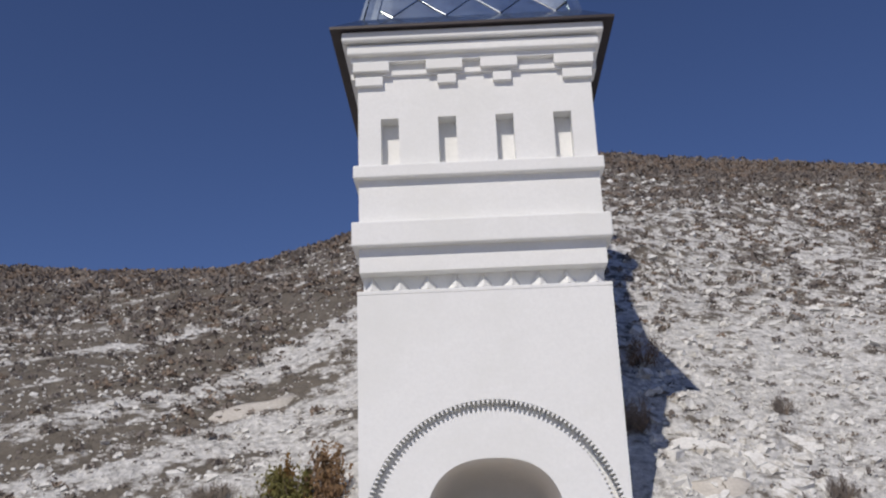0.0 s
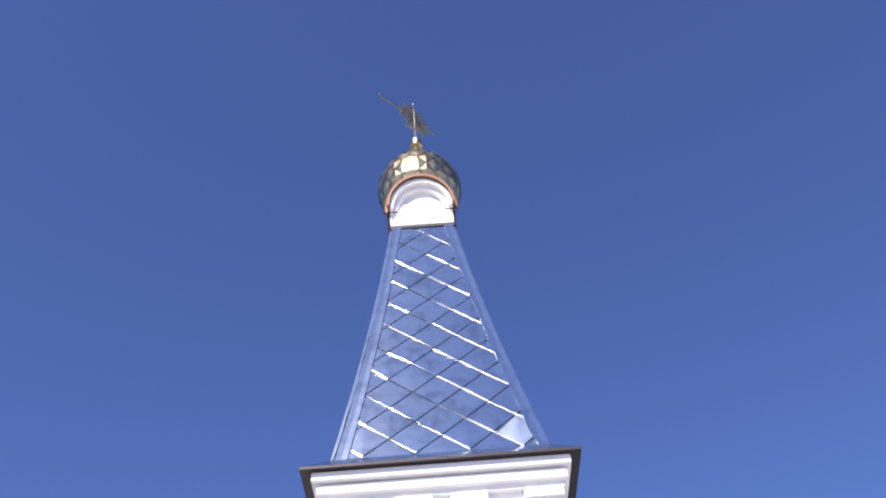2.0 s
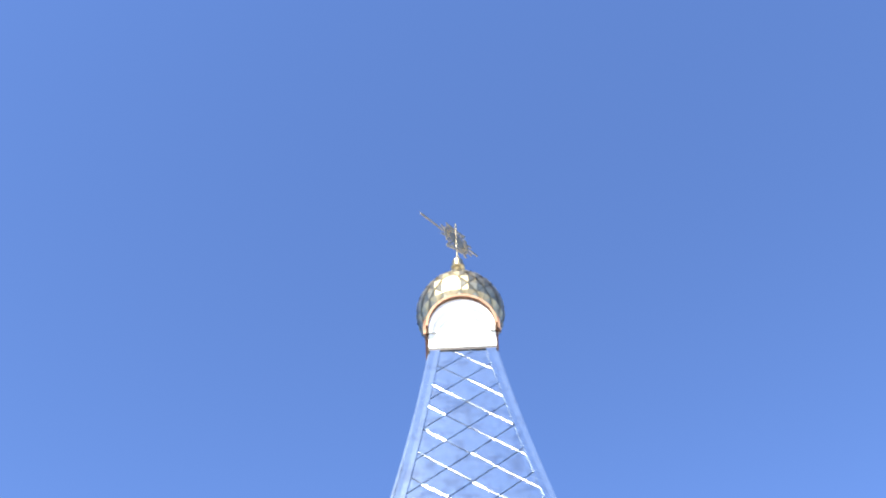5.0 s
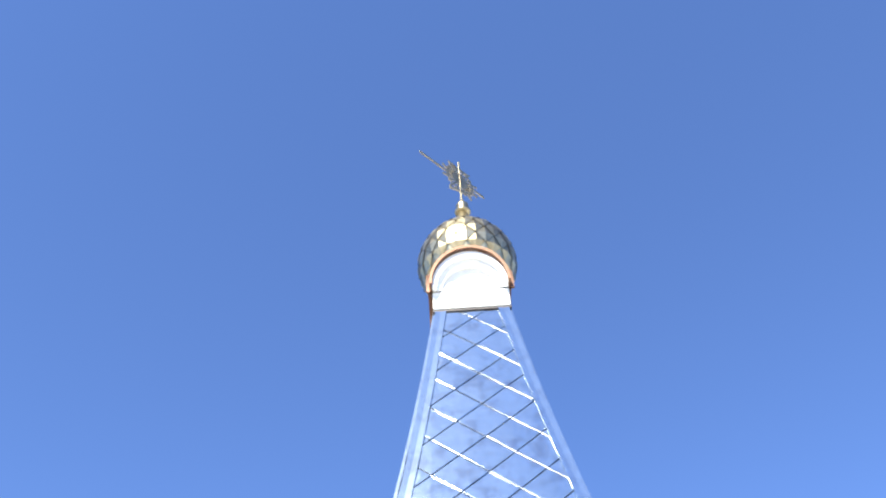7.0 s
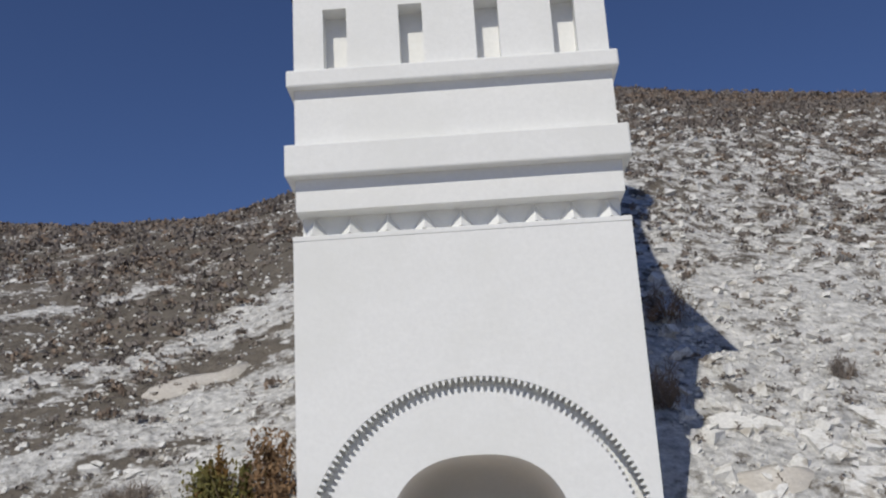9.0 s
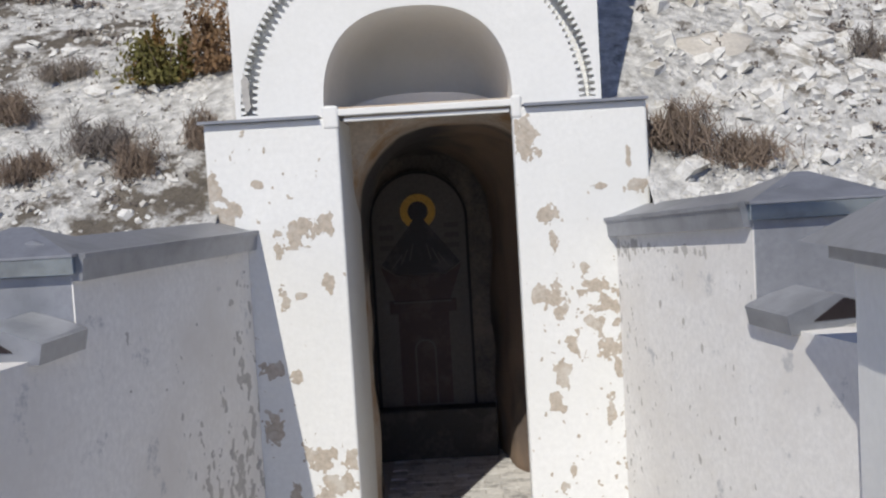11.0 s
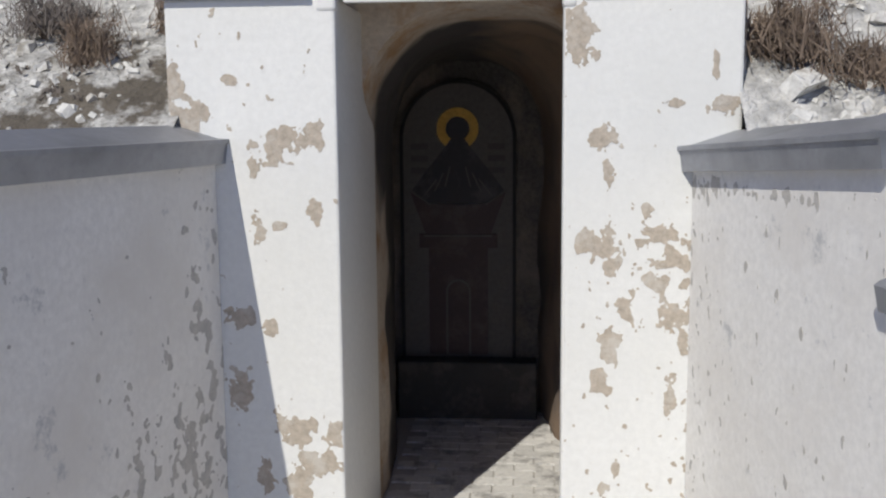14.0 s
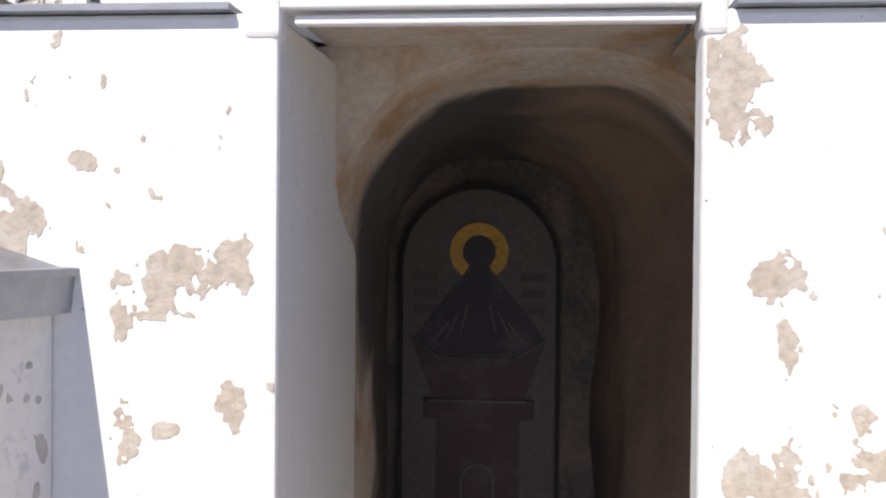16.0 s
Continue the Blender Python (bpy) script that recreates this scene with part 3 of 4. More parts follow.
def on_face(u, v, out, turn=0):
    k = min(1.0, max(0.0, v / SLANT))
    half = SH - lean * v
    p = Vector((u * (1 - hollow(k) / max(half, 0.1)) + (0.02 * (1 - k) if turn == 0 else 0.0), -SH, SZ)) + face_up * v + face_out * (out - hollow(k))
    p.rotate(Euler((0, 0, turn)))
    return p + Vector((0, C, 0))


def panels(turn):
    """The diamond sheets of one side of the spire, each folded up a little at its edges."""
    PW, PH = 0.41, 0.345
    for r in range(-1, 19):
        for s in range(-3, 4):
            u0, v0 = (s + 0.5 * (r % 2)) * PW, r * PH / 2 + 0.02
            dia = [(u0 - PW / 2, v0), (u0, v0 - PH / 2), (u0 + PW / 2, v0), (u0, v0 + PH / 2)]
            k = 1 - 0.0065 / PH * 2
            dia = [(u0 + (u - u0) * k, v0 + (v - v0) * k) for u, v in dia]
            w = SH - HIP
            dia = clip(dia, 1, lean, w)
            dia = clip(dia, -1, lean, w)
            dia = clip(dia, 0, -1, -0.01)
            dia = clip(dia, 0, 1, SLANT - 0.01)
            if len(dia) < 3:
                continue
            area = abs(sum(dia[i][0] * dia[(i + 1) % len(dia)][1] - dia[(i + 1) % len(dia)][0] * dia[i][1] for i in range(len(dia)))) / 2
            if area < 0.0002:
                continue
            cu, cv = sum(p[0] for p in dia) / len(dia), sum(p[1] for p in dia) / len(dia)
            du, dv = rnd.gauss(0, 0.004), rnd.gauss(0, 0.004)
            if math.hypot(cu - 0.56, cv - 0.23) < 0.1:
                du, dv = 0.10, 0.03        # a sheet bent up at the corner
            inner = [(cu + (u - cu) * 0.957, cv + (v - cv) * 0.957) for u, v in dia]
            yield dia, inner, cu, cv, du, dv


def panel_bm(bm, data, turn):
    dia, inner, cu, cv, du, dv = data
    lo = [bm.verts.new(on_face(u, v, -0.032, turn)) for u, v in dia]
    ed = [bm.verts.new(on_face(u, v, 0.006, turn)) for u, v in dia]
    mi = [bm.verts.new(on_face(u, v, 0.0064 + du * (u - cu) + dv * (v - cv), turn)) for u, v in inner]
    mid = bm.verts.new(on_face(cu, cv, 0.0066 + rnd.uniform(-0.0008, 0.0012), turn))
    n = len(dia)
    for i in range(n):
        j = (i + 1) % n
        bm.faces.new((lo[i], lo[j], ed[j], ed[i]))
        bm.faces.new((ed[i], ed[j], mi[j], mi[i]))
        bm.faces.new((mi[i], mi[j], mid))
    return bm


for data in panels(0):
    part("tin_panel", panel_bm(bmesh.new(), data, 0), ZINC, spire)
bm = bmesh.new()
for q in (1, 2, 3):
    for data in panels(q):
        panel_bm(bm, data, q * math.pi / 2)
tagged(part("tin_panels", bm, ZINC, spire, smooth=True), kind="stuff")
for k in range(-4, 20):                 # folded seams that run down to the right, tilted a little to the sunny side
    PW, PH = 0.41, 0.345
    slope, c0 = PH / PW, (k + 0.5) * PH + 0.02
    line = []
    for i in range(81):
        u = -0.75 + 1.5 * i / 80
        v = c0 - slope * u
        if 0.01 < v < SLANT - 0.01 and abs(u) < SH - HIP - lean * v + 0.01:
            line.append((u, v))
    if len(line) < 3:
        continue
    bm = bmesh.new()
    edges = []
    for u, v in line:
        rel = u / (SH - HIP - lean * v + 0.01)                               # -1 and 1 at the hips
        grow = min(1.0, max(0.0, 0.42 + 0.5 * rel)) * (1.25 - 0.75 * v / SLANT) + 0.25 * noise.noise((u * 9, v * 9, 2))
        w = 0.0005 + 0.0044 * max(0.0, grow - 0.25)
        nu, nv = slope / math.hypot(1, slope), 1 / math.hypot(1, slope)      # across the seam, up and to the right
        edges.append([bm.verts.new(on_face(u + nu * d, v + nv * d, o)) for d, o in ((-w, -0.004), (-w, 0.0072), (0.0006, 0.0072 + (0.21 * min(1.0, max(0.0, (rel + 0.25) / 1.1)) + 0.04 * noise.noise((u * 6, v * 6, 8))) * (w + 0.001)), (0.0016, 0.002))])
    for p, q in zip(edges, edges[1:]):
        for i in range(3):
            bm.faces.new((p[i], p[i + 1], q[i + 1], q[i]))
    part("folded_seam", bm, SEAM_EDGE, spire)
for q in range(4):                      # hip flashings, a little dented
    for sgn in (-1, 1):
        bm = bmesh.new()
        rows = []
        for k in range(25):
            vv = SLANT * k / 24
            w = SH - lean * vv
            d = rnd.uniform(-0.004, 0.004) * (1 if sgn > 0 else 0.25)
            rows.append([bm.verts.new(on_face(sgn * (w - HIP * f), vv, o + d * (f == 0), q * math.pi / 2))
                         for f, o in ((0, -0.004), (0.01, 0.019), (0.5, 0.018), (0.97, 0.019), (1.0, -0.004))])
        for a, b in zip(rows, rows[1:]):
            for i in range(4):
                bm.faces.new((a[i], a[i + 1], b[i + 1], b[i]))
        part("hip_flashing", bm, ZINC, spire)

# drum with round gables
drum = part("drum", boxes((-0.32, 0.32, C - 0.335, C + 0.335, DZ + 0.012, DZ + 0.21), bevel=0.006), WHITE, tower)
part("drum_base", boxes((-0.325, 0.325, C - 0.325, C + 0.325, DZ - 0.012, DZ + 0.012)), EAVE, tower)
part("drum_core", lathe(bmesh.new(), [(0.22, DZ + 0.2), (0.22, DZ + 0.62)], 0, C, 24), WHITE, tower)
for q in range(4):
    m = Matrix.Translation((0, C, 0)) @ Matrix.Rotation(q * math.pi / 2, 4, "Z")
    out = 0.0 if q % 2 == 0 else 0.075          # the side gables stand out less
    for name, r0, r1, yy in (("gable_rim", 0.280, 0.318, -0.405 + out), ("gable_ring", 0.240, 0.279, -0.348 + 0.4 * out)):
        bm = strip(bmesh.new(), arc(0, DZ + 0.212, r0, r0 * 1.3, 24), arc(0, DZ + 0.212, r1, r1 * 1.3, 24), yy, -0.15)
        bm.transform(m)
        part(name, bm, WHITE, drum)
    bm = prism(bmesh.new(), arc(0, DZ + 0.212, 0.239, 0.31, 24), -0.288, -0.15)
    bm.transform(m)
    part("gable_panel", bm, WHITE, drum)
    bm = strip(bmesh.new(), arc(0, DZ + 0.212, 0.320, 0.416, 24), arc(0, DZ + 0.212, 0.342, 0.446, 24), -0.445 + out, -0.24)
    bm.transform(m)
    part("gable_capping", bm, COPPER, drum, "copper-coloured metal capping")

PROFILE = [(0.24, 9.36), (0.255, 9.50), (0.33, 9.60), (0.40, 9.68), (0.437, 9.77), (0.445, 9.87), (0.425, 9.99), (0.365, 10.12), (0.27, 10.24),
           (0.17, 10.34), (0.09, 10.43), (0.05, 10.60)]
dome = part("dome", lathe(bmesh.new(), PROFILE, 0, C, 40), GOLD, tower, "gilded onion dome with scale plates", True)


def dome_at(s):
    n = len(PROFILE) - 1
    k = min(int(s * n), n - 1)
    f = s * n - k
    return [PROFILE[k][i] * (1 - f) + PROFILE[k + 1][i] * f for i in (0, 1)]


ROWS = 10
for r in range(ROWS):
    s0 = 0.02 + 0.86 * r / ROWS
    for k in range(16):
        a = 2 * math.pi * (k + 0.5 * (r % 2)) / 16
        bm = bmesh.new()
        d = math.pi / 16
        pts = []
        for da, ds, lift in ((0, -0.04, 0.018), (d * 0.97, 0.055, 0.009), (0, 0.15, 0.003), (-d * 0.97, 0.055, 0.009)):
            rr, zz = dome_at(min(0.97, max(0, s0 + ds)))
            pts.append(bm.verts.new(((rr + lift) * math.cos(a + da), C + (rr + lift) * math.sin(a + da), zz)))
        rr, zz = dome_at(min(0.97, s0 + 0.055))
        mid = bm.verts.new(((rr + 0.016) * math.cos(a), C + (rr + 0.016) * math.sin(a), zz))
        for i in range(4):
            bm.faces.new((pts[i], pts[(i + 1) % 4], mid))
        part("scale_plate", bm, GOLD, dome)
part("finial", lathe(bmesh.new(), [(0.035, 10.60), (0.075, 10.62), (0.08, 10.64), (0.05, 10.66), (0.062, 10.70), (0.06, 10.74), (0.03, 10.79), (0.012, 10.83)], 0, C, 20),
     GOLD, tower, smooth=True)
cross = thing("roof_cross", "slender gilded openwork cross on the dome", "cross")
cross.location = (0, C, 0)
cross.rotation_euler = (0, 0, radians(46))
part("staff", boxes((-0.010, 0.010, -0.008, 0.008, 10.80, 11.45), bevel=0.003), GOLD, cross)
part("arm", boxes((-0.55, 0.34, -0.006, 0.006, 11.13, 11.155), bevel=0.003), GOLD, cross)
part("short_arm", boxes((-0.14, 0.14, -0.006, 0.006, 11.32, 11.34), bevel=0.003), GOLD, cross)
bm = boxes((-0.17, 0.17, -0.008, 0.008, -0.012, 0.012), bevel=0.003)
bm.transform(Matrix.Translation((0, 0, 10.97)) @ Matrix.Rotation(radians(-22), 4, "Y"))
part("slanted_arm", bm, GOLD, cross)
for k in range(20):                     # rays between the arms, and the hoops that tie them
    if k % 5:
        bm = boxes((0.02, 0.20 + 0.05 * (k % 2), -0.005, 0.005, -0.011, 0.011))
        bm.transform(Matrix.Translation((0, 0, 11.142)) @ Matrix.Rotation(radians(18 * k), 4, "Y"))
        part("ray", bm, GOLD, cross)
for r0 in (0.085, 0.165):
    ring = [[(r * math.sin(2 * math.pi * k / 28), 11.142 + r * math.cos(2 * math.pi * k / 28)) for k in range(29)] for r in (r0, r0 + 0.022)]
    part("hoop", strip(bmesh.new(), ring[0], ring[1], -0.004, 0.004), GOLD, cross)

# ---------------------------------------------------------------- passage behind the doorway
PWL, PWR = -0.365, 0.72
tagged(part("wall_right", boxes((PWR, PWR + 0.35, 0.10, 0.56, -0.05, 2.184)), INNER), "pale plastered wall of the passage", "wall", kind="structure")
tagged(part("wall_end", boxes((PWL - 0.4, PWR + 0.35, BACK, BACK + 0.3, -0.05, 2.9)), DARK_ROCK), "dark rock end wall of the passage", "wall", kind="structure")
# the passage widens into a rough vault that narrows again and bends aside towards its end: y, x, x, spring, top
VAULT = [(0.562, -0.392, 0.70, 1.70, 2.232), (0.60, -0.384, 0.695, 1.68, 2.224), (0.68, -0.380, 0.69, 1.66, 2.215), (0.80, -0.377, 0.685, 1.63, 2.205),
         (1.05, -0.360, 0.68, 1.60, 2.19), (1.40, -0.385, 0.67, 1.58, 2.17), (1.85, -0.44, 0.46, 1.56, 2.14), (2.32, -0.50, 0.37, 1.55, 2.10)]


def vault_section(y):
    k = 0
    while k < len(VAULT) - 2 and VAULT[k + 1][0] < y:
        k += 1
    f = (y - VAULT[k][0]) / (VAULT[k + 1][0] - VAULT[k][0])
    _, xl, xr, zs, zt = [p * (1 - f) + q * f for p, q in zip(VAULT[k], VAULT[k + 1])]
    pts = arc((xl + xr) / 2, zs, (xr - xl) / 2, zt - zs, 44, 2.35)
    low = [zs * i / 16 - 0.05 for i in range(16)]
    return [(xl, z) for z in low] + pts + [(xr, z) for z in low[::-1]]


bm = bmesh.new()
rings = []
for k in range(61):
    y = 0.562 + (2.32 - 0.562) * (k / 60) ** 1.3
    amount = 0.003 + 0.028 * min(1.0, max(0.0, (y - 0.75) / 0.5))
    ring = []
    for x, z in vault_section(y):
        j = noise.noise_vector((x * 3.1, y * 3.1, z * 2.3)) + 0.45 * noise.noise_vector((x * 8, y * 8, z * 8))
        ring.append(bm.verts.new((x + amount * j.x, y, z + amount * j.z)))
    rings.append(ring)
for p, q in zip(rings, rings[1:]):
    for i in range(len(p) - 1):
        bm.faces.new((p[i], p[i + 1], q[i + 1], q[i]))
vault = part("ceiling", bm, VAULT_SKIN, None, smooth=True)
thick = vault.modifiers.new("thickness", "SOLIDIFY")
thick.thickness, thick.offset = 0.03, 1.0
tagged(vault, "rough plastered vault of the passage, blackening towards its end", "ceiling", kind="structure")
mouth = vault_section(0.562)[16:-16]
brow = box_line((VAULT[0][1] + VAULT[0][2]) / 2, PWL - 0.12, PWR + 0.12, 1.70, 2.236, mouth)
bm = strip(bmesh.new(), [(mouth[0][0], 0.0)] + mouth + [(mouth[-1][0], 0.0)], [(brow[0][0], 0.0)] + brow + [(brow[-1][0], 0.0)], 0.553, 0.585)
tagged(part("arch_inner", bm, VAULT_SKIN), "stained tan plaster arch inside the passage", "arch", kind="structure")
tagged(part("soffit", boxes((JR + 0.016, PWR + 0.1, 0.10, 0.55, 2.207, 2.2138)), ARCH), "stained plaster soffit beside the doorway", "ceiling", kind="structure")
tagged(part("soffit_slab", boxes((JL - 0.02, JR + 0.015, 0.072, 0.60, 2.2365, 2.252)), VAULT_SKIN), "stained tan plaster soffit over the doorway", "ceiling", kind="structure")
ledge = arc(AX, 2.256, 0.40, 0.095, 24)
tagged(part("niche_step", prism(bmesh.new(), ledge, 0.605, 0.72), WHITE), "low limewashed step at the back of the niche", "wall", kind="structure")
# the niche over the lintel is a shallow shell, deepest just above the bar
bm = bmesh.new()
shell = []
for off in (0.0, 0.03):
    layers = []
    for k in range(13):
        f = max(math.cos(0.5 * math.pi * k / 12), 0.0001) ** 0.45
        lift = AZ + 0.08 * (1 - f * f)
        layers.append([bm.verts.new((AX + (x - AX) * f * (1 + off), T + 0.08 + off + 0.70 * math.sin(0.5 * math.pi * k / 12), lift + (z - AZ) * f * (1 + off)))
                       for x, z in arc(AX, AZ, AR + 0.003, 0.471, 48, 2.5)])
    shell.append(layers)
    for a, b in zip(layers, layers[1:]):
        for i in range(48):
            bm.faces.new((a[i], a[i + 1], b[i + 1], b[i]))
tagged(part("tympanum", bm, WHITE, None, smooth=True), "shaded limewashed shell of the arched niche", "wall", kind="structure")
tagged(part("plinth", boxes((-0.46, 0.36, BACK - 0.16, BACK, -0.004, 0.34), bevel=0.01), PLINTH), "low dark stone plinth under the icon", "plinth", kind="structure")

IY = BACK - 0.012
icon = thing("icon_panel", "dark arched wall icon with a gold halo, in the passage", "icon")
px, DOWN = -0.105, 0.10
part("ground_panel", prism(bmesh.new(), [(px - 0.32, 0.345)] + arc(px, 1.64, 0.32, 0.32, 28) + [(px + 0.32, 0.345)], IY - 0.010, IY + 0.012), ICON_GROUND, icon)
bm = strip(bmesh.new(), [(px - 0.32, 0.345)] + arc(px, 1.64, 0.32, 0.32, 28) + [(px + 0.32, 0.345)],
           [(px - 0.34, 0.345)] + arc(px, 1.64, 0.34, 0.34, 28) + [(px + 0.34, 0.345)], IY - 0.03, IY + 0.012)
part("frame", bm, ICON_LINE, icon)
ring_pts = [(px + r * math.sin(radians(a)), 1.80 - DOWN + r * math.cos(radians(a))) for r in (0.070, 0.122) for a in range(-145, 146, 10)]
half = len(ring_pts) // 2
part("halo", strip(bmesh.new(), ring_pts[:half], ring_pts[half:], IY - 0.022, IY - 0.008), HALO, icon, "gold-leaf halo")
head = [(px + 0.070 * math.sin(2 * math.pi * k / 20), 1.79 - DOWN + 0.082 * math.cos(2 * math.pi * k / 20)) for k in range(20)]
part("dark_roundel", prism(bmesh.new(), head, IY - 0.018, IY - 0.008), ICON_DARK, icon)
robe = [(-0.05, 1.72), (-0.10, 1.66), (-0.19, 1.55), (-0.27, 1.44), (-0.17, 1.37), (0.17, 1.37), (0.27, 1.44), (0.19, 1.55), (0.10, 1.66), (0.05, 1.72)]
part("dark_shape", prism(bmesh.new(), [(px + x, z - DOWN) for x, z in robe], IY - 0.016, IY - 0.008), ICON_DARK, icon)
bowl = [(-0.28, 1.43), (-0.17, 1.36), (0.17, 1.36), (0.28, 1.43), (0.19, 1.18), (-0.19, 1.18)]
part("painted_bowl", prism(bmesh.new(), [(px + x, z - DOWN) for x, z in bowl], IY - 0.020, IY - 0.008), ICON_RED, icon)
part("painted_collar", boxes((px - 0.23, px + 0.23, IY - 0.022, IY - 0.008, 1.00, 1.085), bevel=0.004), ICON_RED, icon)
part("painted_column", boxes((px - 0.175, px + 0.175, IY - 0.018, IY - 0.008, 0.36, 1.00)), ICON_RED, icon)
niche_in, niche_out = ([(px - r, 0.36)] + arc(px, 0.74, r, r, 14) + [(px + r, 0.36)] for r in (0.062, 0.074))
part("painted_niche", strip(bmesh.new(), niche_in, niche_out, IY - 0.023, IY - 0.010), ICON_GROUND, icon)
part("painted_rim", boxes((px - 0.20, px + 0.20, IY - 0.0245, IY - 0.010, 1.068, 1.08)), ICON_GROUND, icon)
for sx in (-1, 1):
    bm = boxes((-0.004, 0.004, IY - 0.0245, IY - 0.010, -0.075, 0.075))
    bm.transform(Matrix.Translation((px + sx * 0.225, 0, 1.30)) @ Matrix.Rotation(sx * radians(57), 4, "Y"))
    part("painted_edge", bm, ICON_GROUND, icon)
    for k in range(3):
        bm = boxes((-0.004, 0.004, IY - 0.0225, IY - 0.010, -0.06, 0.06))
        bm.transform(Matrix.Translation((px + sx * (0.06 + 0.05 * k), 0, 1.42 - 0.03 * k)) @ Matrix.Rotation(-sx * radians(14 + 12 * k), 4, "Y"))
        part("painted_fold", bm, ICON_GROUND, icon)
for sx in (-1, 1):
    for k in range(3):
        part("inscription_bar", boxes((px + sx * 0.225 - 0.05, px + sx * 0.225 + 0.05, IY - 0.013, IY - 0.009, 1.44 + 0.07 * k, 1.475 + 0.07 * k)), ICON_FAINT, icon)


# ---------------------------------------------------------------- side walls with metal copings
def side_wall(tag, p, q, top0, top1, s):
    """A low wall from the pier out to the pillar; s is the side (-1 or 1). p, q: its inner face in plan."""
    ob = thing(tag, "low grey limewashed side wall under a sheet-metal coping", "wall", "side walls of the gate")
    d = Vector((q[0] - p[0], q[1] - p[1], 0))
    length = d.length
    d.normalize()
    nrm = Vector((-s * abs(d.y), -abs(d.x), 0)).normalized()        # towards the passage
    back = -nrm

    t2 = 1.47 if s < 0 else 1.385

    def at(a, b, z):
        return Vector((p[0], p[1], 0)) + d * a + back * b + Vector((0, 0, z))

    def loft(bm, sec0, sec1, a0, a1):
        v0 = [bm.verts.new(at(a0, b, z)) for b, z in sec0]
        v1 = [bm.verts.new(at(a1, b, z)) for b, z in sec1]
        bm.faces.new(v0)
        bm.faces.new(v1[::-1])
        for i in range(len(v0)):
            j = (i + 1) % len(v0)
            bm.faces.new((v0[i], v0[j], v1[j], v1[i]))
        return bm

    part("wall_body", loft(bmesh.new(), [(0, -0.05), (0, top0 - 0.075), (0.28, top0 - 0.075), (0.28, -0.05)],
                           [(0, -0.05), (0, top1 - 0.075), (0.28, top1 - 0.075), (0.28, -0.05)], 0.0, length), GREYWALL, ob)
    part("lower_wall", loft(bmesh.new(), [(0, -0.05), (0, t2 - 0.07), (0.28, t2 - 0.07), (0.28, -0.05)], [(0, -0.05), (0, t2 - 0.08), (0.28, t2 - 0.08), (0.28, -0.05)],
                            length, length + 0.9), GREYWALL, ob)
    def sec(t):
        return [(-0.035, t - 0.085), (-0.045, t - 0.004), (-0.03, t), (0.14, t + 0.055), (0.31, t), (0.31, t - 0.085)]
    part("coping", loft(bmesh.new(), sec(top0), sec(top1), -0.03, length), SHEET, ob, "bent grey sheet-metal coping")
    part("coping_lip", loft(bmesh.new(), [(-0.052, top0 - 0.012), (-0.052, top0 + 0.004), (-0.02, top0 + 0.006)],
                            [(-0.052, top1 - 0.012), (-0.052, top1 + 0.004), (-0.02, top1 + 0.006)], -0.03, length), SHEET, ob)
    if s < 0:
        def worn(a, z):
            v = Vector((a * 17, z * 14, 5.3))
            rough = noise.noise(v) + 0.6 * noise.noise(v * 2.2) + 0.4 * noise.noise(v * 5.0)
            near = math.exp(-(a / 0.34) ** 2) * (1.0 if z < 1.42 else 0.4)
            low = math.exp(-((a - 0.35) / 0.5) ** 2 - ((z - 0.55) / 0.32) ** 2)
            return rough - 0.86 + 0.42 * near + 0.52 * low
    else:
        def worn(a, z):
            v = Vector((a * 36, z * 15, 2.1))
            rough = noise.noise(v) + 0.6 * noise.noise(v * 2.2) + 0.4 * noise.noise(v * 5.0)
            return rough - 0.76 + 0.25 * math.exp(-(a / 0.25) ** 2) + 0.7 * math.exp(-((z - top0 + 0.12) / 0.03) ** 2) * (a < 0.8)

    def wall_face(a, z, out):
        return at(a, -out, z)

    patches(ob, WORN, 0.0, length - 0.02, 0.1, min(top0, top1) - 0.08, worn, wall_face, 0.008, 0.0012, 80)
    # the wall steps down here: a lower coping runs on before the clad end of the upper wall
    part("lower_coping", loft(bmesh.new(), [(-0.035, t2 - 0.075), (-0.05, t2 - 0.01), (-0.035, t2), (0.14, t2 + 0.055), (0.34, t2), (0.34, t2 - 0.075)],
                              [(-0.035, t2 - 0.085), (-0.05, t2 - 0.02), (-0.035, t2 - 0.015), (0.14, t2 + 0.04), (0.34, t2 - 0.015), (0.34, t2 - 0.085)],
                              length + 0.012, length + 0.26), SHEET, ob, "sloping grey metal coping of the lower wall")
    # solid dark plate: its colour stands for the shade inside the folded sheet
    part("open_end", loft(bmesh.new(), [(0.05, t2 - 0.045), (0.30, t2 - 0.045), (0.30, t2 - 0.012), (0.17, t2 + 0.025)],
                          [(0.05, t2 - 0.045), (0.30, t2 - 0.045), (0.30, t2 - 0.012), (0.17, t2 + 0.025)], length + 0.255, length + 0.264), EAVE, ob, "dark plate for the shaded hollow of the folded coping")
    pil = thing("wall_pillar", "sheet-metal clad wall pillar with a hipped metal cap", "pillar", "pillars of the side walls")
    x0, x1 = sorted((q[0] + s * 0.005, q[0] + s * 0.46))
    yf = q[1]
    part("cladding", boxes((x0, x1, yf, yf + 0.34, 0.0, top1 - 0.062), bevel=0.004), SHEET, pil, "flat bluish sheet cladding")
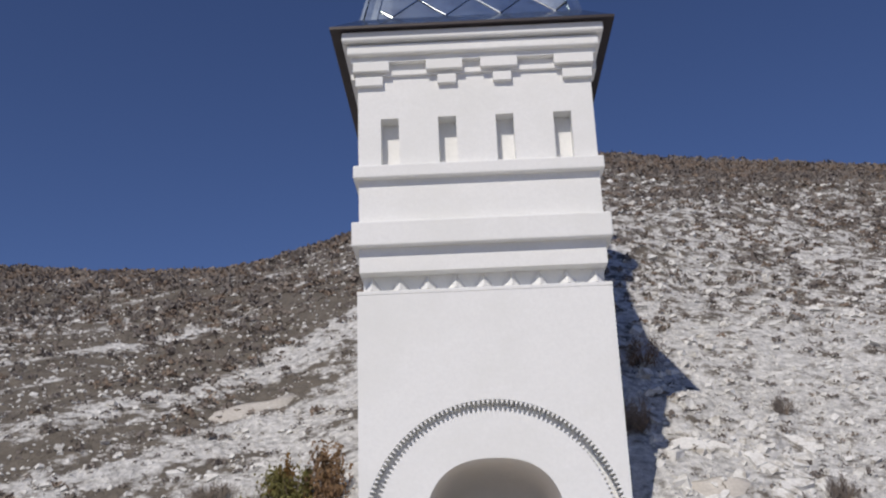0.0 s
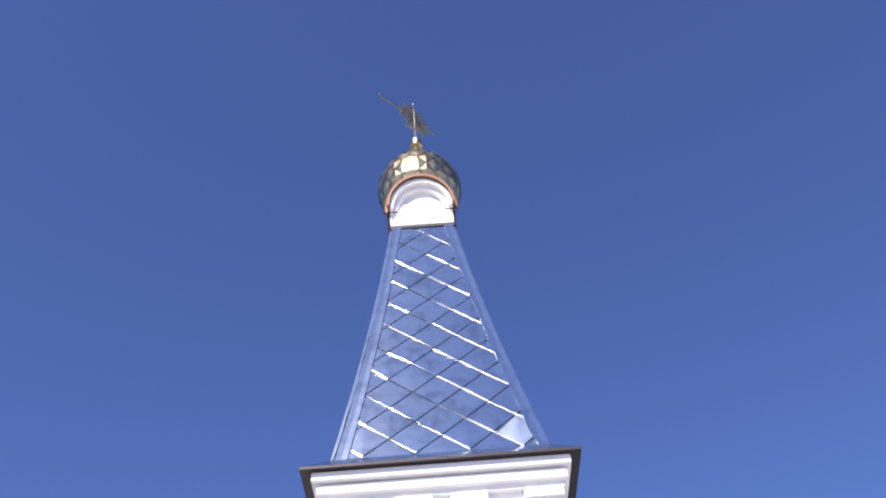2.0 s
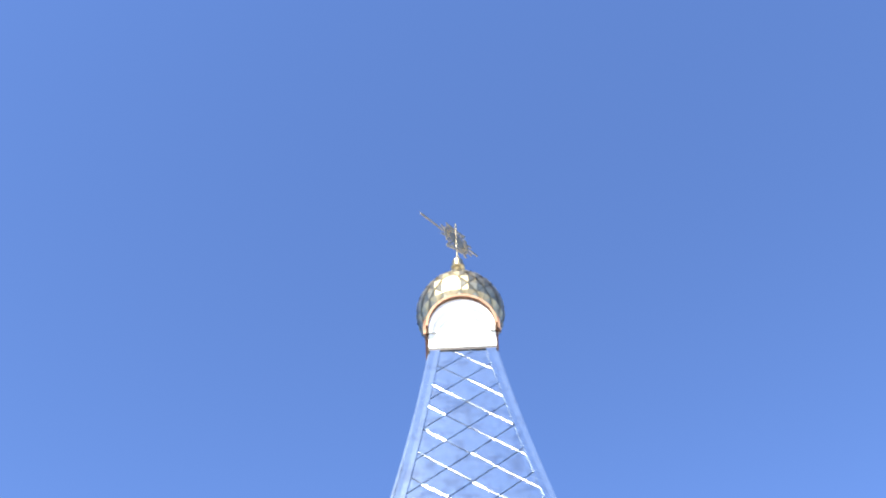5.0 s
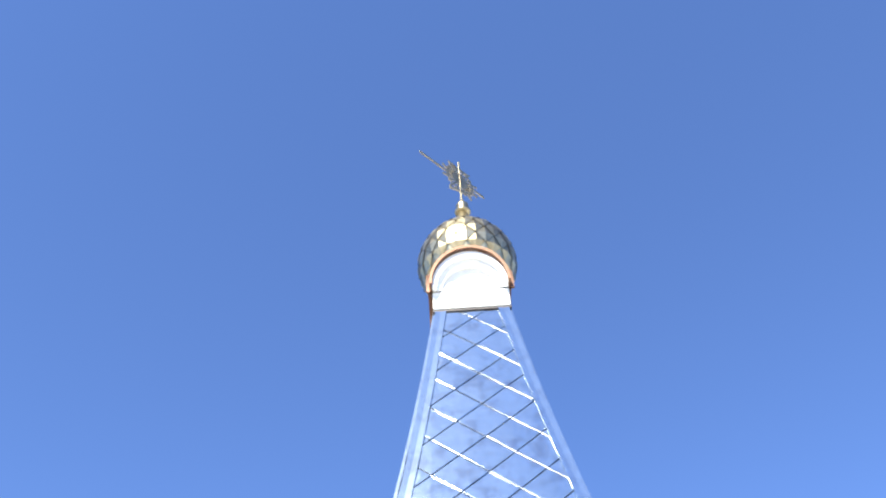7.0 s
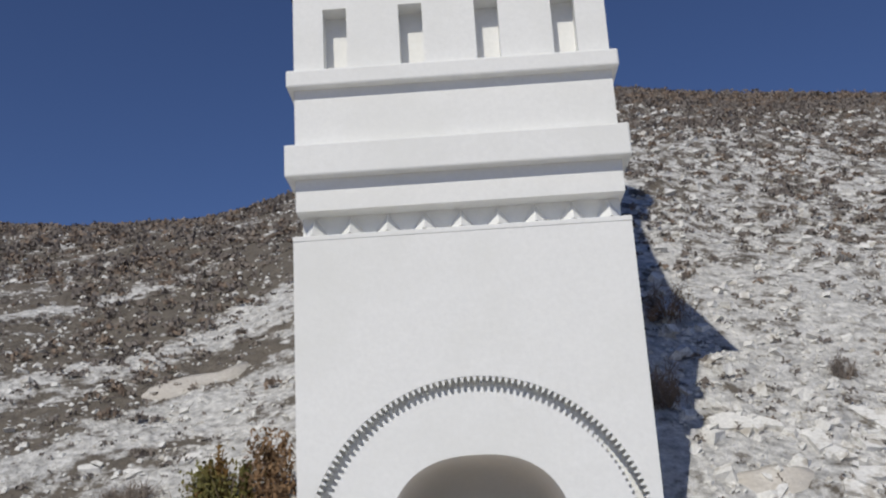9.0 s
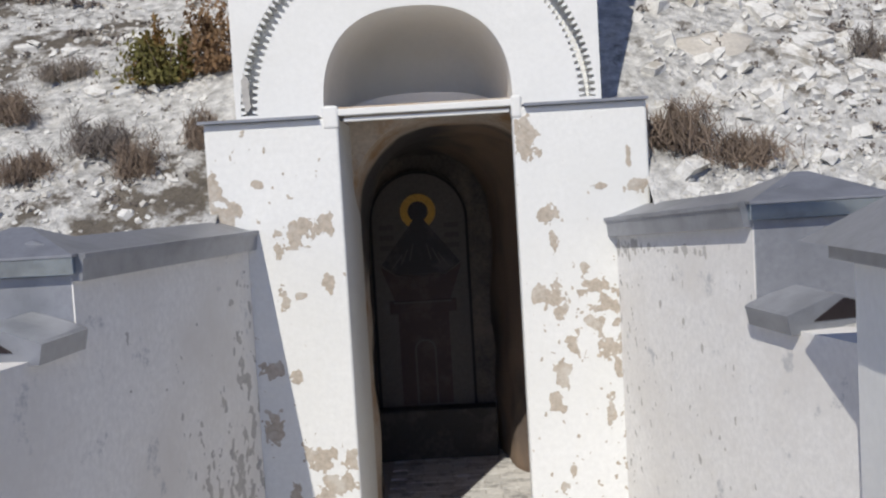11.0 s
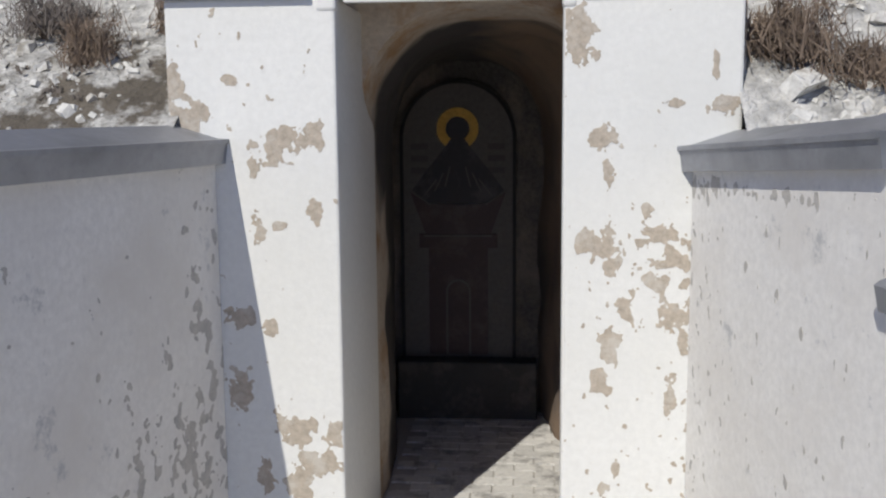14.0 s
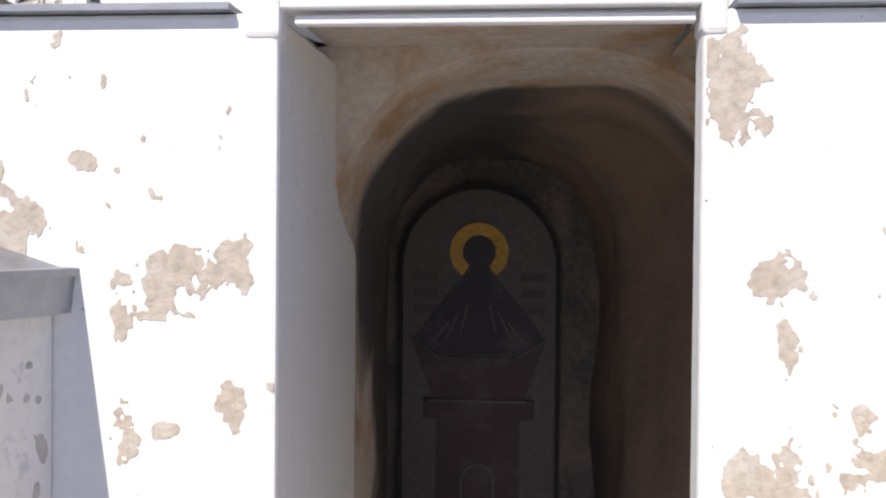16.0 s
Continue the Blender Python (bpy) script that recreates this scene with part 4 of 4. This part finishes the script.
    part("cap_fascia", boxes((x0 - 0.02, x1 + 0.02, yf - 0.035, yf + 0.38, top1 - 0.06, top1 - 0.004), bevel=0.003), ZINC, pil, "lighter folded metal fascia")
    bm = bmesh.new()
    e = [(x0 - 0.03, yf - 0.06), (x1 + 0.03, yf - 0.06), (x1 + 0.03, yf + 0.41), (x0 - 0.03, yf + 0.41)]
    lo = [bm.verts.new((x, y, top1 - 0.003)) for x, y in e]
    hi = [bm.verts.new((x, y, top1 + 0.006)) for x, y in e]
    mid = [bm.verts.new(((x0 + x1) / 2 + k * 0.03, yf + 0.17, top1 + 0.10)) for k in (-1, 1)]
    bm.faces.new(lo[::-1])
    for k in range(4):
        bm.faces.new((lo[k], lo[(k + 1) % 4], hi[(k + 1) % 4], hi[k]))
    bm.faces.new((hi[0], hi[1], mid[1], mid[0]))
    bm.faces.new((hi[1], hi[2], mid[1]))
    bm.faces.new((hi[2], hi[3], mid[0], mid[1]))
    bm.faces.new((hi[3], hi[0], mid[0]))
    part("cap", bm, SHEET, pil, "hipped grey metal cap")
    return ob, at, length


side_wall("side_wall", (-0.82, -0.004), (-1.12, -1.36), 1.70, 1.70, -1)
side_wall("side_wall", (0.88, -0.004), (1.18, -1.08), 1.665, 1.735, 1)

# nearer pillar on the sunny side
near = thing("gate_pillar", "white limewashed gate pillar under a pyramid metal cap", "pillar")
NX0, NX1, NY0, NY1 = 1.24, 1.69, -2.22, -1.80
part("post", boxes((NX0, NX1, NY0, NY1, -0.05, 1.60), bevel=0.012), PYLON, near)
part("cap_fascia", boxes((NX0 - 0.05, NX1 + 0.05, NY0 - 0.05, NY1 + 0.05, 1.585, 1.635), bevel=0.004), SHEET, near)
bm = bmesh.new()
base = [bm.verts.new(c) for c in ((NX0 - 0.12, NY0 - 0.09, 1.637), (NX1 + 0.12, NY0 - 0.09, 1.637), (NX1 + 0.12, NY1 + 0.09, 1.637), (NX0 - 0.12, NY1 + 0.09, 1.637))]
top = bm.verts.new(((NX0 + NX1) / 2, (NY0 + NY1) / 2, 1.86))
bm.faces.new(base[::-1])
for i in range(4):
    bm.faces.new((base[i], base[(i + 1) % 4], top))
part("cap", bm, SHEET, near, "pyramid-shaped grey metal cap")


# ---------------------------------------------------------------- rubble and plants on the slope
def rubble(count, seed):
    r = random.Random(seed)
    verts, faces = [], []
    n = 0
    while n < count:
        y = -0.4 + 13 * r.random() ** 1.7
        x = r.uniform(-1, 1) * (2.5 + 0.6 * (y + 4))
        if inside_cut(x - 0.05, y) or inside_cut(x + 0.05, y) or (abs(x) < 1.2 and y < 2.9):
            continue
        if x < 0 and r.random() < 0.3:
            continue
        big = r.random() ** 9
        s = 0.006 + 0.017 * r.random() + 0.055 * big * (1 if x > 0 else 0.5)
        flat = r.uniform(0.35, 0.8)
        rot = Euler((r.uniform(-0.5, 0.5) + 0.5, r.uniform(-0.5, 0.5), r.uniform(0, 6.3))).to_matrix()
        b = len(verts)
        o = Vector((x, y, hill(x, y) + 0.1 * s))
        for dx, dy, dz in ((-1, -1, -1), (1, -1, -1), (1, 1, -1), (-1, 1, -1), (-.7, -.8, 1), (.8, -.6, 1), (.6, .8, 1), (-.8, .7, 1)):
            p = rot @ Vector((dx * s * r.uniform(0.6, 1.1), dy * s * r.uniform(0.5, 0.9), dz * s * flat * r.uniform(0.6, 1)))
            verts.append(o + p)
        for f in ((3, 2, 1, 0), (4, 5, 6, 7), (0, 1, 5, 4), (1, 2, 6, 5), (2, 3, 7, 6), (3, 0, 4, 7)):
            faces.append([b + i for i in f])
        n += 1
    me = bpy.data.meshes.new("chalk_rubble")
    me.from_pydata(verts, [], faces)
    me.materials.append(STONE)
    return tagged(new("chalk_rubble", me), "loose angular white chalk stones on the slope", "rubble", kind="stuff")


rubble(20000, 11)


def tufts(name, mat, spots, seed, label, category, leaves=16):
    """Low rounded clumps of small leaves; spots: x, y, radius, height."""
    r = random.Random(seed)
    verts, faces = [], []
    for x, y, rad, hgt in spots:
        z0 = hill(x, y) - 0.01
        for k in range(leaves):
            a, e = r.uniform(0, 6.3), r.random()
            d = rad * math.sqrt(1 - e * e) * r.uniform(0.4, 1.0)
            o = Vector((x + d * math.cos(a), y + d * math.sin(a), z0 + hgt * e * r.uniform(0.5, 1.0)))
            t = Euler((r.gauss(0, 0.7), r.gauss(0, 0.7), r.uniform(0, 6.3))).to_matrix()
            w = rad * r.uniform(0.14, 0.28)
            b = len(verts)
            for c in ((-0.7, 0, -1), (0.7, 0, -0.8), (0.4, 0, 1), (-0.5, 0, 0.9)):
                verts.append(o + t @ (Vector(c) * w))
            faces.append((b, b + 1, b + 2, b + 3))
    me = bpy.data.meshes.new(name)
    me.from_pydata(verts, [], faces)
    me.materials.append(mat)
    return tagged(new(name, me), label, category, kind="stuff")


r = random.Random(21)
herbs = []
while len(herbs) < 19000:
    y = 0.1 + 30 * r.random() ** 1.6
    x = r.uniform(-1, 1) * (2.5 + 0.65 * (y + 4))
    if abs(x) < 1.15 and y < 2.9:
        continue
    dens = 0.34 + 0.9 * noise.noise((x * 0.5, y * 0.5, 9)) + 0.045 * y
    if x < 0:
        dens += 0.10 * (-x - 2.4) + 0.05 * (y - 3.5)
    dens = max(dens, 0.2)
    if r.random() > dens:
        continue
    s = (0.013 + 0.044 * r.random() ** 2) * (1 + 0.12 * y)
    herbs.append((x, y, s, s * 0.75))
tufts("dry_grass", GRASS, herbs, 5, "dark dry herb tufts scattered over the chalk", "dry grass")


def clumps(count, seed, chance, size):
    """Rounder, larger herb clumps; chance(x, y) thins them out."""
    q = random.Random(seed)
    out = []
    while len(out) < count:
        y = 1.2 + 20 * q.random() ** 1.25
        x = q.uniform(-1, 1) * (2.2 + 0.62 * (y + 4))
        if (abs(x) < 1.3 and y < 3.2) or q.random() > chance(x, y):
            continue
        rad = size * q.uniform(0.45, 1.25) * (0.6 + 0.055 * y)
        out.append((x, y, rad, rad * q.uniform(0.5, 0.9)))
    return out


def on_east(x, y):
    edge = min(1.0, max(0.05, (y - 3.2 + 0.8 * noise.noise((x * 0.7, y * 0.7, 4))) / 1.2))
    return edge * (0.35 + 0.5 * noise.noise((x * 0.9, y * 0.9, 11))) if x > 0 else 0.0


def on_west(x, y):
    depth = (-x - 2.6) * 0.3 + (y - 4.2) * 0.2 + 3.4 * noise.noise((x * 0.85 + 0.65 * y, y * 0.22 - 0.17 * x, 6))
    return min(1.0, max(0.03, depth)) if x < 0 else 0.0


tufts("dry_grass", GRASS, clumps(2300, 51, on_east, 0.095), 52, "dark round herb clumps on the upper chalk slope", "dry grass", 26)
tufts("dry_grass", SHRUB, clumps(1000, 53, on_east, 0.09), 54, "brown round herb clumps on the upper chalk slope", "dry grass", 24)
tufts("dry_grass", GRASS, clumps(2600, 55, on_west, 0.11), 56, "dark herb cover on the shoulder of the hill", "dry grass", 26)
tufts("dry_grass", SHRUB, clumps(1400, 57, on_west, 0.11), 58, "brown herb cover on the shoulder of the hill", "dry grass", 24)
q = random.Random(61)
fringe = []
for k in range(1500):
    y = q.uniform(15.5, 19.5)
    fringe.append((q.uniform(-0.62, 0.62) * (y + 6), y, q.uniform(0.06, 0.14), q.uniform(0.08, 0.24)))
tufts("dry_grass", SHRUB, fringe, 62, "rust-brown dry grass along the crest of the hill", "dry grass", 22)


def shrub(name, x, y, rad, hgt, mat, label, category, seed, count=700, leaf=0.02, thin=True, z0=None):
    ob = thing(name, label, category)
    z0 = hill(x, y) if z0 is None else z0
    r = random.Random(seed)
    bm = bmesh.new()
    for k in range(16):
        a = r.uniform(0, 6.3)
        d = rad * r.uniform(0.2, 0.9)
        p, q = Vector((x + 0.1 * d * math.cos(a), y + 0.1 * d * math.sin(a), z0 - 0.03)), Vector((x + d * math.cos(a), y + d * math.sin(a), z0 + hgt * r.uniform(0.6, 1.0)))
        w = Vector((0.006, 0, 0))
        w2 = Vector((0, 0.006, 0))
        v = [bm.verts.new(p - w), bm.verts.new(p + w), bm.verts.new(p + w2), bm.verts.new(q)]
        for f in ((0, 1, 3), (1, 2, 3), (2, 0, 3), (0, 2, 1)):
            bm.faces.new([v[i] for i in f])
    part("stem", bm, SHRUB, ob)
    lobes = [(rad * 0.55 * r.uniform(-1, 1), rad * 0.45 * r.uniform(-1, 1), rad * r.uniform(0.3, 0.75), hgt * r.uniform(0.45, 1.05)) for k in range(8)]
    verts, faces = [], []
    for k in range(count):
        a, e = r.uniform(0, 6.3), r.random()
        lx, ly, lr, lh = lobes[int(r.random() * len(lobes))]
        rr = lr * abs(r.gauss(0, 0.55)) * math.sqrt(max(0.05, 1 - 0.8 * e * e))
        o = Vector((x + lx + rr * math.cos(a), y + ly + rr * math.sin(a), z0 + lh * e * (0.85 + 0.35 * r.random())))
        b = len(verts)
        s = leaf * r.uniform(0.6, 1.5)
        if thin:
            rot = Euler((r.gauss(0, 0.5), r.gauss(0, 0.5), r.uniform(0, 6))).to_matrix()
            shape = ((-0.07, 0, -1), (0.07, 0, -1), (0.035, 0, 1.8), (-0.035, 0, 1.8))
        else:
            rot = Euler((r.uniform(0, 6), r.uniform(0, 6), r.uniform(0, 6))).to_matrix()
            shape = ((-1, 0, 0), (0, -0.45, 0), (1, 0, 0), (0, 0.45, 0))
        for d in shape:
            verts.append(o + rot @ (Vector(d) * s))
        faces.append((b, b + 1, b + 2, b + 3))
    me = bpy.data.meshes.new("foliage")
    me.from_pydata(verts, [], faces)
    me.materials.append(mat)
    f = new("foliage", me)
    f.parent = ob
    return ob


shrub("shrub", -1.47, 1.22, 0.26, 0.32, LEAF, "yellow-green autumn shrub on the chalk slope", "shrub", 1, 2600, 0.018, False)
shrub("shrub", -1.24, 1.25, 0.23, 0.38, RUST, "rust-brown dry shrub beside the tower", "shrub", 2, 1700, 0.017, False)
shrub("shrub", -1.66, 0.55, 0.26, 0.16, GRASS, "dark dry shrub above the wall coping", "shrub", 3, 1800, 0.026)
shrub("shrub", -1.40, 0.30, 0.16, 0.18, SHRUB, "dark dry shrub above the wall coping", "shrub", 4, 1000, 0.026)
shrub("shrub", -1.12, 0.5, 0.12, 0.20, SHRUB, "brown dry shrub against the gate pier", "shrub", 5, 900, 0.026)
shrub("shrub", 1.22, 0.16, 0.20, 0.18, SHRUB, "brown dry shrub against the gate pier", "shrub", 6, 1900, 0.028)
shrub("shrub", 1.47, 0.05, 0.27, 0.13, SHRUB, "dull brown dry shrub above the wall coping", "shrub", 7, 1500, 0.028)
shrub("shrub", 2.42, 0.80, 0.15, 0.15, GRASS, "dry brown shrub among chalk stones", "shrub", 8, 800, 0.024)
shrub("shrub", 1.20, 1.5, 0.22, 0.22, SHRUB, "dark dry shrub in the tower's shade", "shrub", 9, 700, 0.03)
shrub("shrub", 2.45, 1.9, 0.13, 0.14, GRASS, "grey-green dry shrub among chalk slabs", "shrub", 12, 400, 0.024)
shrub("shrub", 1.45, 2.5, 0.24, 0.26, RUST, "brown dry shrub behind the tower", "shrub", 13, 600, 0.026)

shrub("shrub", -2.15, 1.45, 0.22, 0.12, GRASS, "low dark dry shrub on the chalk slope", "shrub", 16, 1300, 0.024)
shrub("shrub", -2.30, 0.95, 0.24, 0.14, SHRUB, "low dark dry shrub on the chalk slope", "shrub", 17, 1300, 0.024)
shrub("shrub", -1.95, 0.35, 0.20, 0.12, SHRUB, "low dark dry shrub on the chalk slope", "shrub", 18, 1200, 0.024)
shrub("weed", -0.76, -0.07, 0.07, 0.06, GRASS, "small dark dead weed at the foot of the pier", "weed", 25, 420, 0.014, False, 0.0)
shrub("weed", 0.58, -0.075, 0.07, 0.035, RUST, "small brown dead weed at the foot of the pier", "weed", 15, 160, 0.014, False, 0.0)


# ---------------------------------------------------------------- flat chalk slabs
def slab(x, y, w, seed):
    r = random.Random(seed)
    n = 6
    bm = bmesh.new()
    pts = [(w * r.uniform(0.5, 1.2) * math.cos(2 * math.pi * k / n + r.uniform(-0.3, 0.3)),
            0.55 * w * r.uniform(0.5, 1.2) * math.sin(2 * math.pi * k / n + r.uniform(-0.3, 0.3))) for k in range(n)]
    lo = [bm.verts.new((a, b, -0.05)) for a, b in pts]
    hi = [bm.verts.new((a * 0.96, b * 0.96, 0.018 + 0.008 * r.random())) for a, b in pts]
    bm.faces.new(lo[::-1])
    bm.faces.new(hi)
    for k in range(n):
        bm.faces.new((lo[k], lo[(k + 1) % n], hi[(k + 1) % n], hi[k]))
    dx, dy = (hill(x + 0.15, y) - hill(x - 0.15, y)) / 0.3, (hill(x, y + 0.15) - hill(x, y - 0.15)) / 0.3
    up = Vector((-dx, -dy, 1)).normalized()
    ob = part("chalk_slab", bm, STONE)
    ob.matrix_world = Matrix.Translation((x, y, hill(x, y))) @ up.to_track_quat("Z", "Y").to_matrix().to_4x4() @ Euler((r.gauss(0, 0.08), r.gauss(0, 0.08), r.uniform(0, 6.3))).to_matrix().to_4x4()
    return tagged(ob, "flat cracked slab of white chalk on the slope", "rock", "chalk slabs")


def bare_ground(x, y, w, turn, seed):
    """A smooth worn place in the chalk, a finger's breadth thick."""
    bm = bmesh.new()
    ring = []
    for k in range(40):
        an = 2 * math.pi * k / 40
        r0 = 1 + 0.3 * noise.noise((math.cos(an) * 1.4, math.sin(an) * 1.4, seed))
        ring.append((w * r0 * math.cos(an), 0.38 * w * r0 * math.sin(an)))
    c, d = math.cos(turn), math.sin(turn)
    mid = bm.verts.new((x, y, hill(x, y) + 0.02))
    rows = []
    for f, up in ((0.55, 0.018), (1.0, 0.006), (1.03, -0.05)):
        row = []
        for u, v in ring:
            px_, py_ = x + f * (c * u - d * v), y + f * (d * u + c * v)
            row.append(bm.verts.new((px_, py_, hill(px_, py_) + up)))
        rows.append(row)
    for k in range(40):
        j = (k + 1) % 40
        bm.faces.new((mid, rows[0][k], rows[0][j]))
        bm.faces.new((rows[0][k], rows[1][k], rows[1][j], rows[0][j]))
        bm.faces.new((rows[1][k], rows[2][k], rows[2][j], rows[1][j]))
    tagged(part("bare_ground", bm, CLAY, None, smooth=True), "smooth tan patch of bare trodden clay on the slope", "ground", kind="structure")


bare_ground(1.60, 0.86, 0.22, 0.1, 3.0)
bare_ground(-2.25, 3.15, 0.42, 0.7, 9.0)
r = random.Random(77)
for k in range(46):
    slab(1.45 + 1.1 * r.random(), 0.45 + 1.1 * r.random() ** 1.3, 0.05 + 0.13 * r.random() ** 1.6, 500 + k)
for k in range(8):
    slab(-2.6 + 0.9 * r.random(), 0.4 + 1.6 * r.random(), 0.05 + 0.08 * r.random(), 600 + k)

# ---------------------------------------------------------------- pavers of the passage floor
rnd = random.Random(9)
outline = []
for k in range(9):
    outline.append((-0.097 + 0.194 * k / 8, -0.047 + 0.007 * math.sin(2 * math.pi * k / 8)))
for k in range(9):
    outline.append((0.097 - 0.194 * k / 8, 0.047 + 0.007 * math.sin(2 * math.pi * (8 - k) / 8)))
bm = bmesh.new()
lo = [bm.verts.new((x, y, -0.02)) for x, y in outline]
hi = [bm.verts.new((x * 0.985, y * 0.97, 0.004)) for x, y in outline]
bm.faces.new(hi)
for i in range(len(outline)):
    j = (i + 1) % len(outline)
    bm.faces.new((lo[i], lo[j], hi[j], hi[i]))
paver_mesh = finish("paver", bm, PAVER)
for row in range(23):
    for k in range(-3, 4):
        x = 0.04 + k * 0.2 + 0.1 * (row % 2)
        y = 0.05 + row * 0.1
        if PWL + 0.03 < x - 0.05 and x + 0.05 < PWR - 0.0:
            ob = new("paver", paver_mesh)
            ob.parent = floor
            ob.location = (x, y, rnd.uniform(-0.003, 0.001))
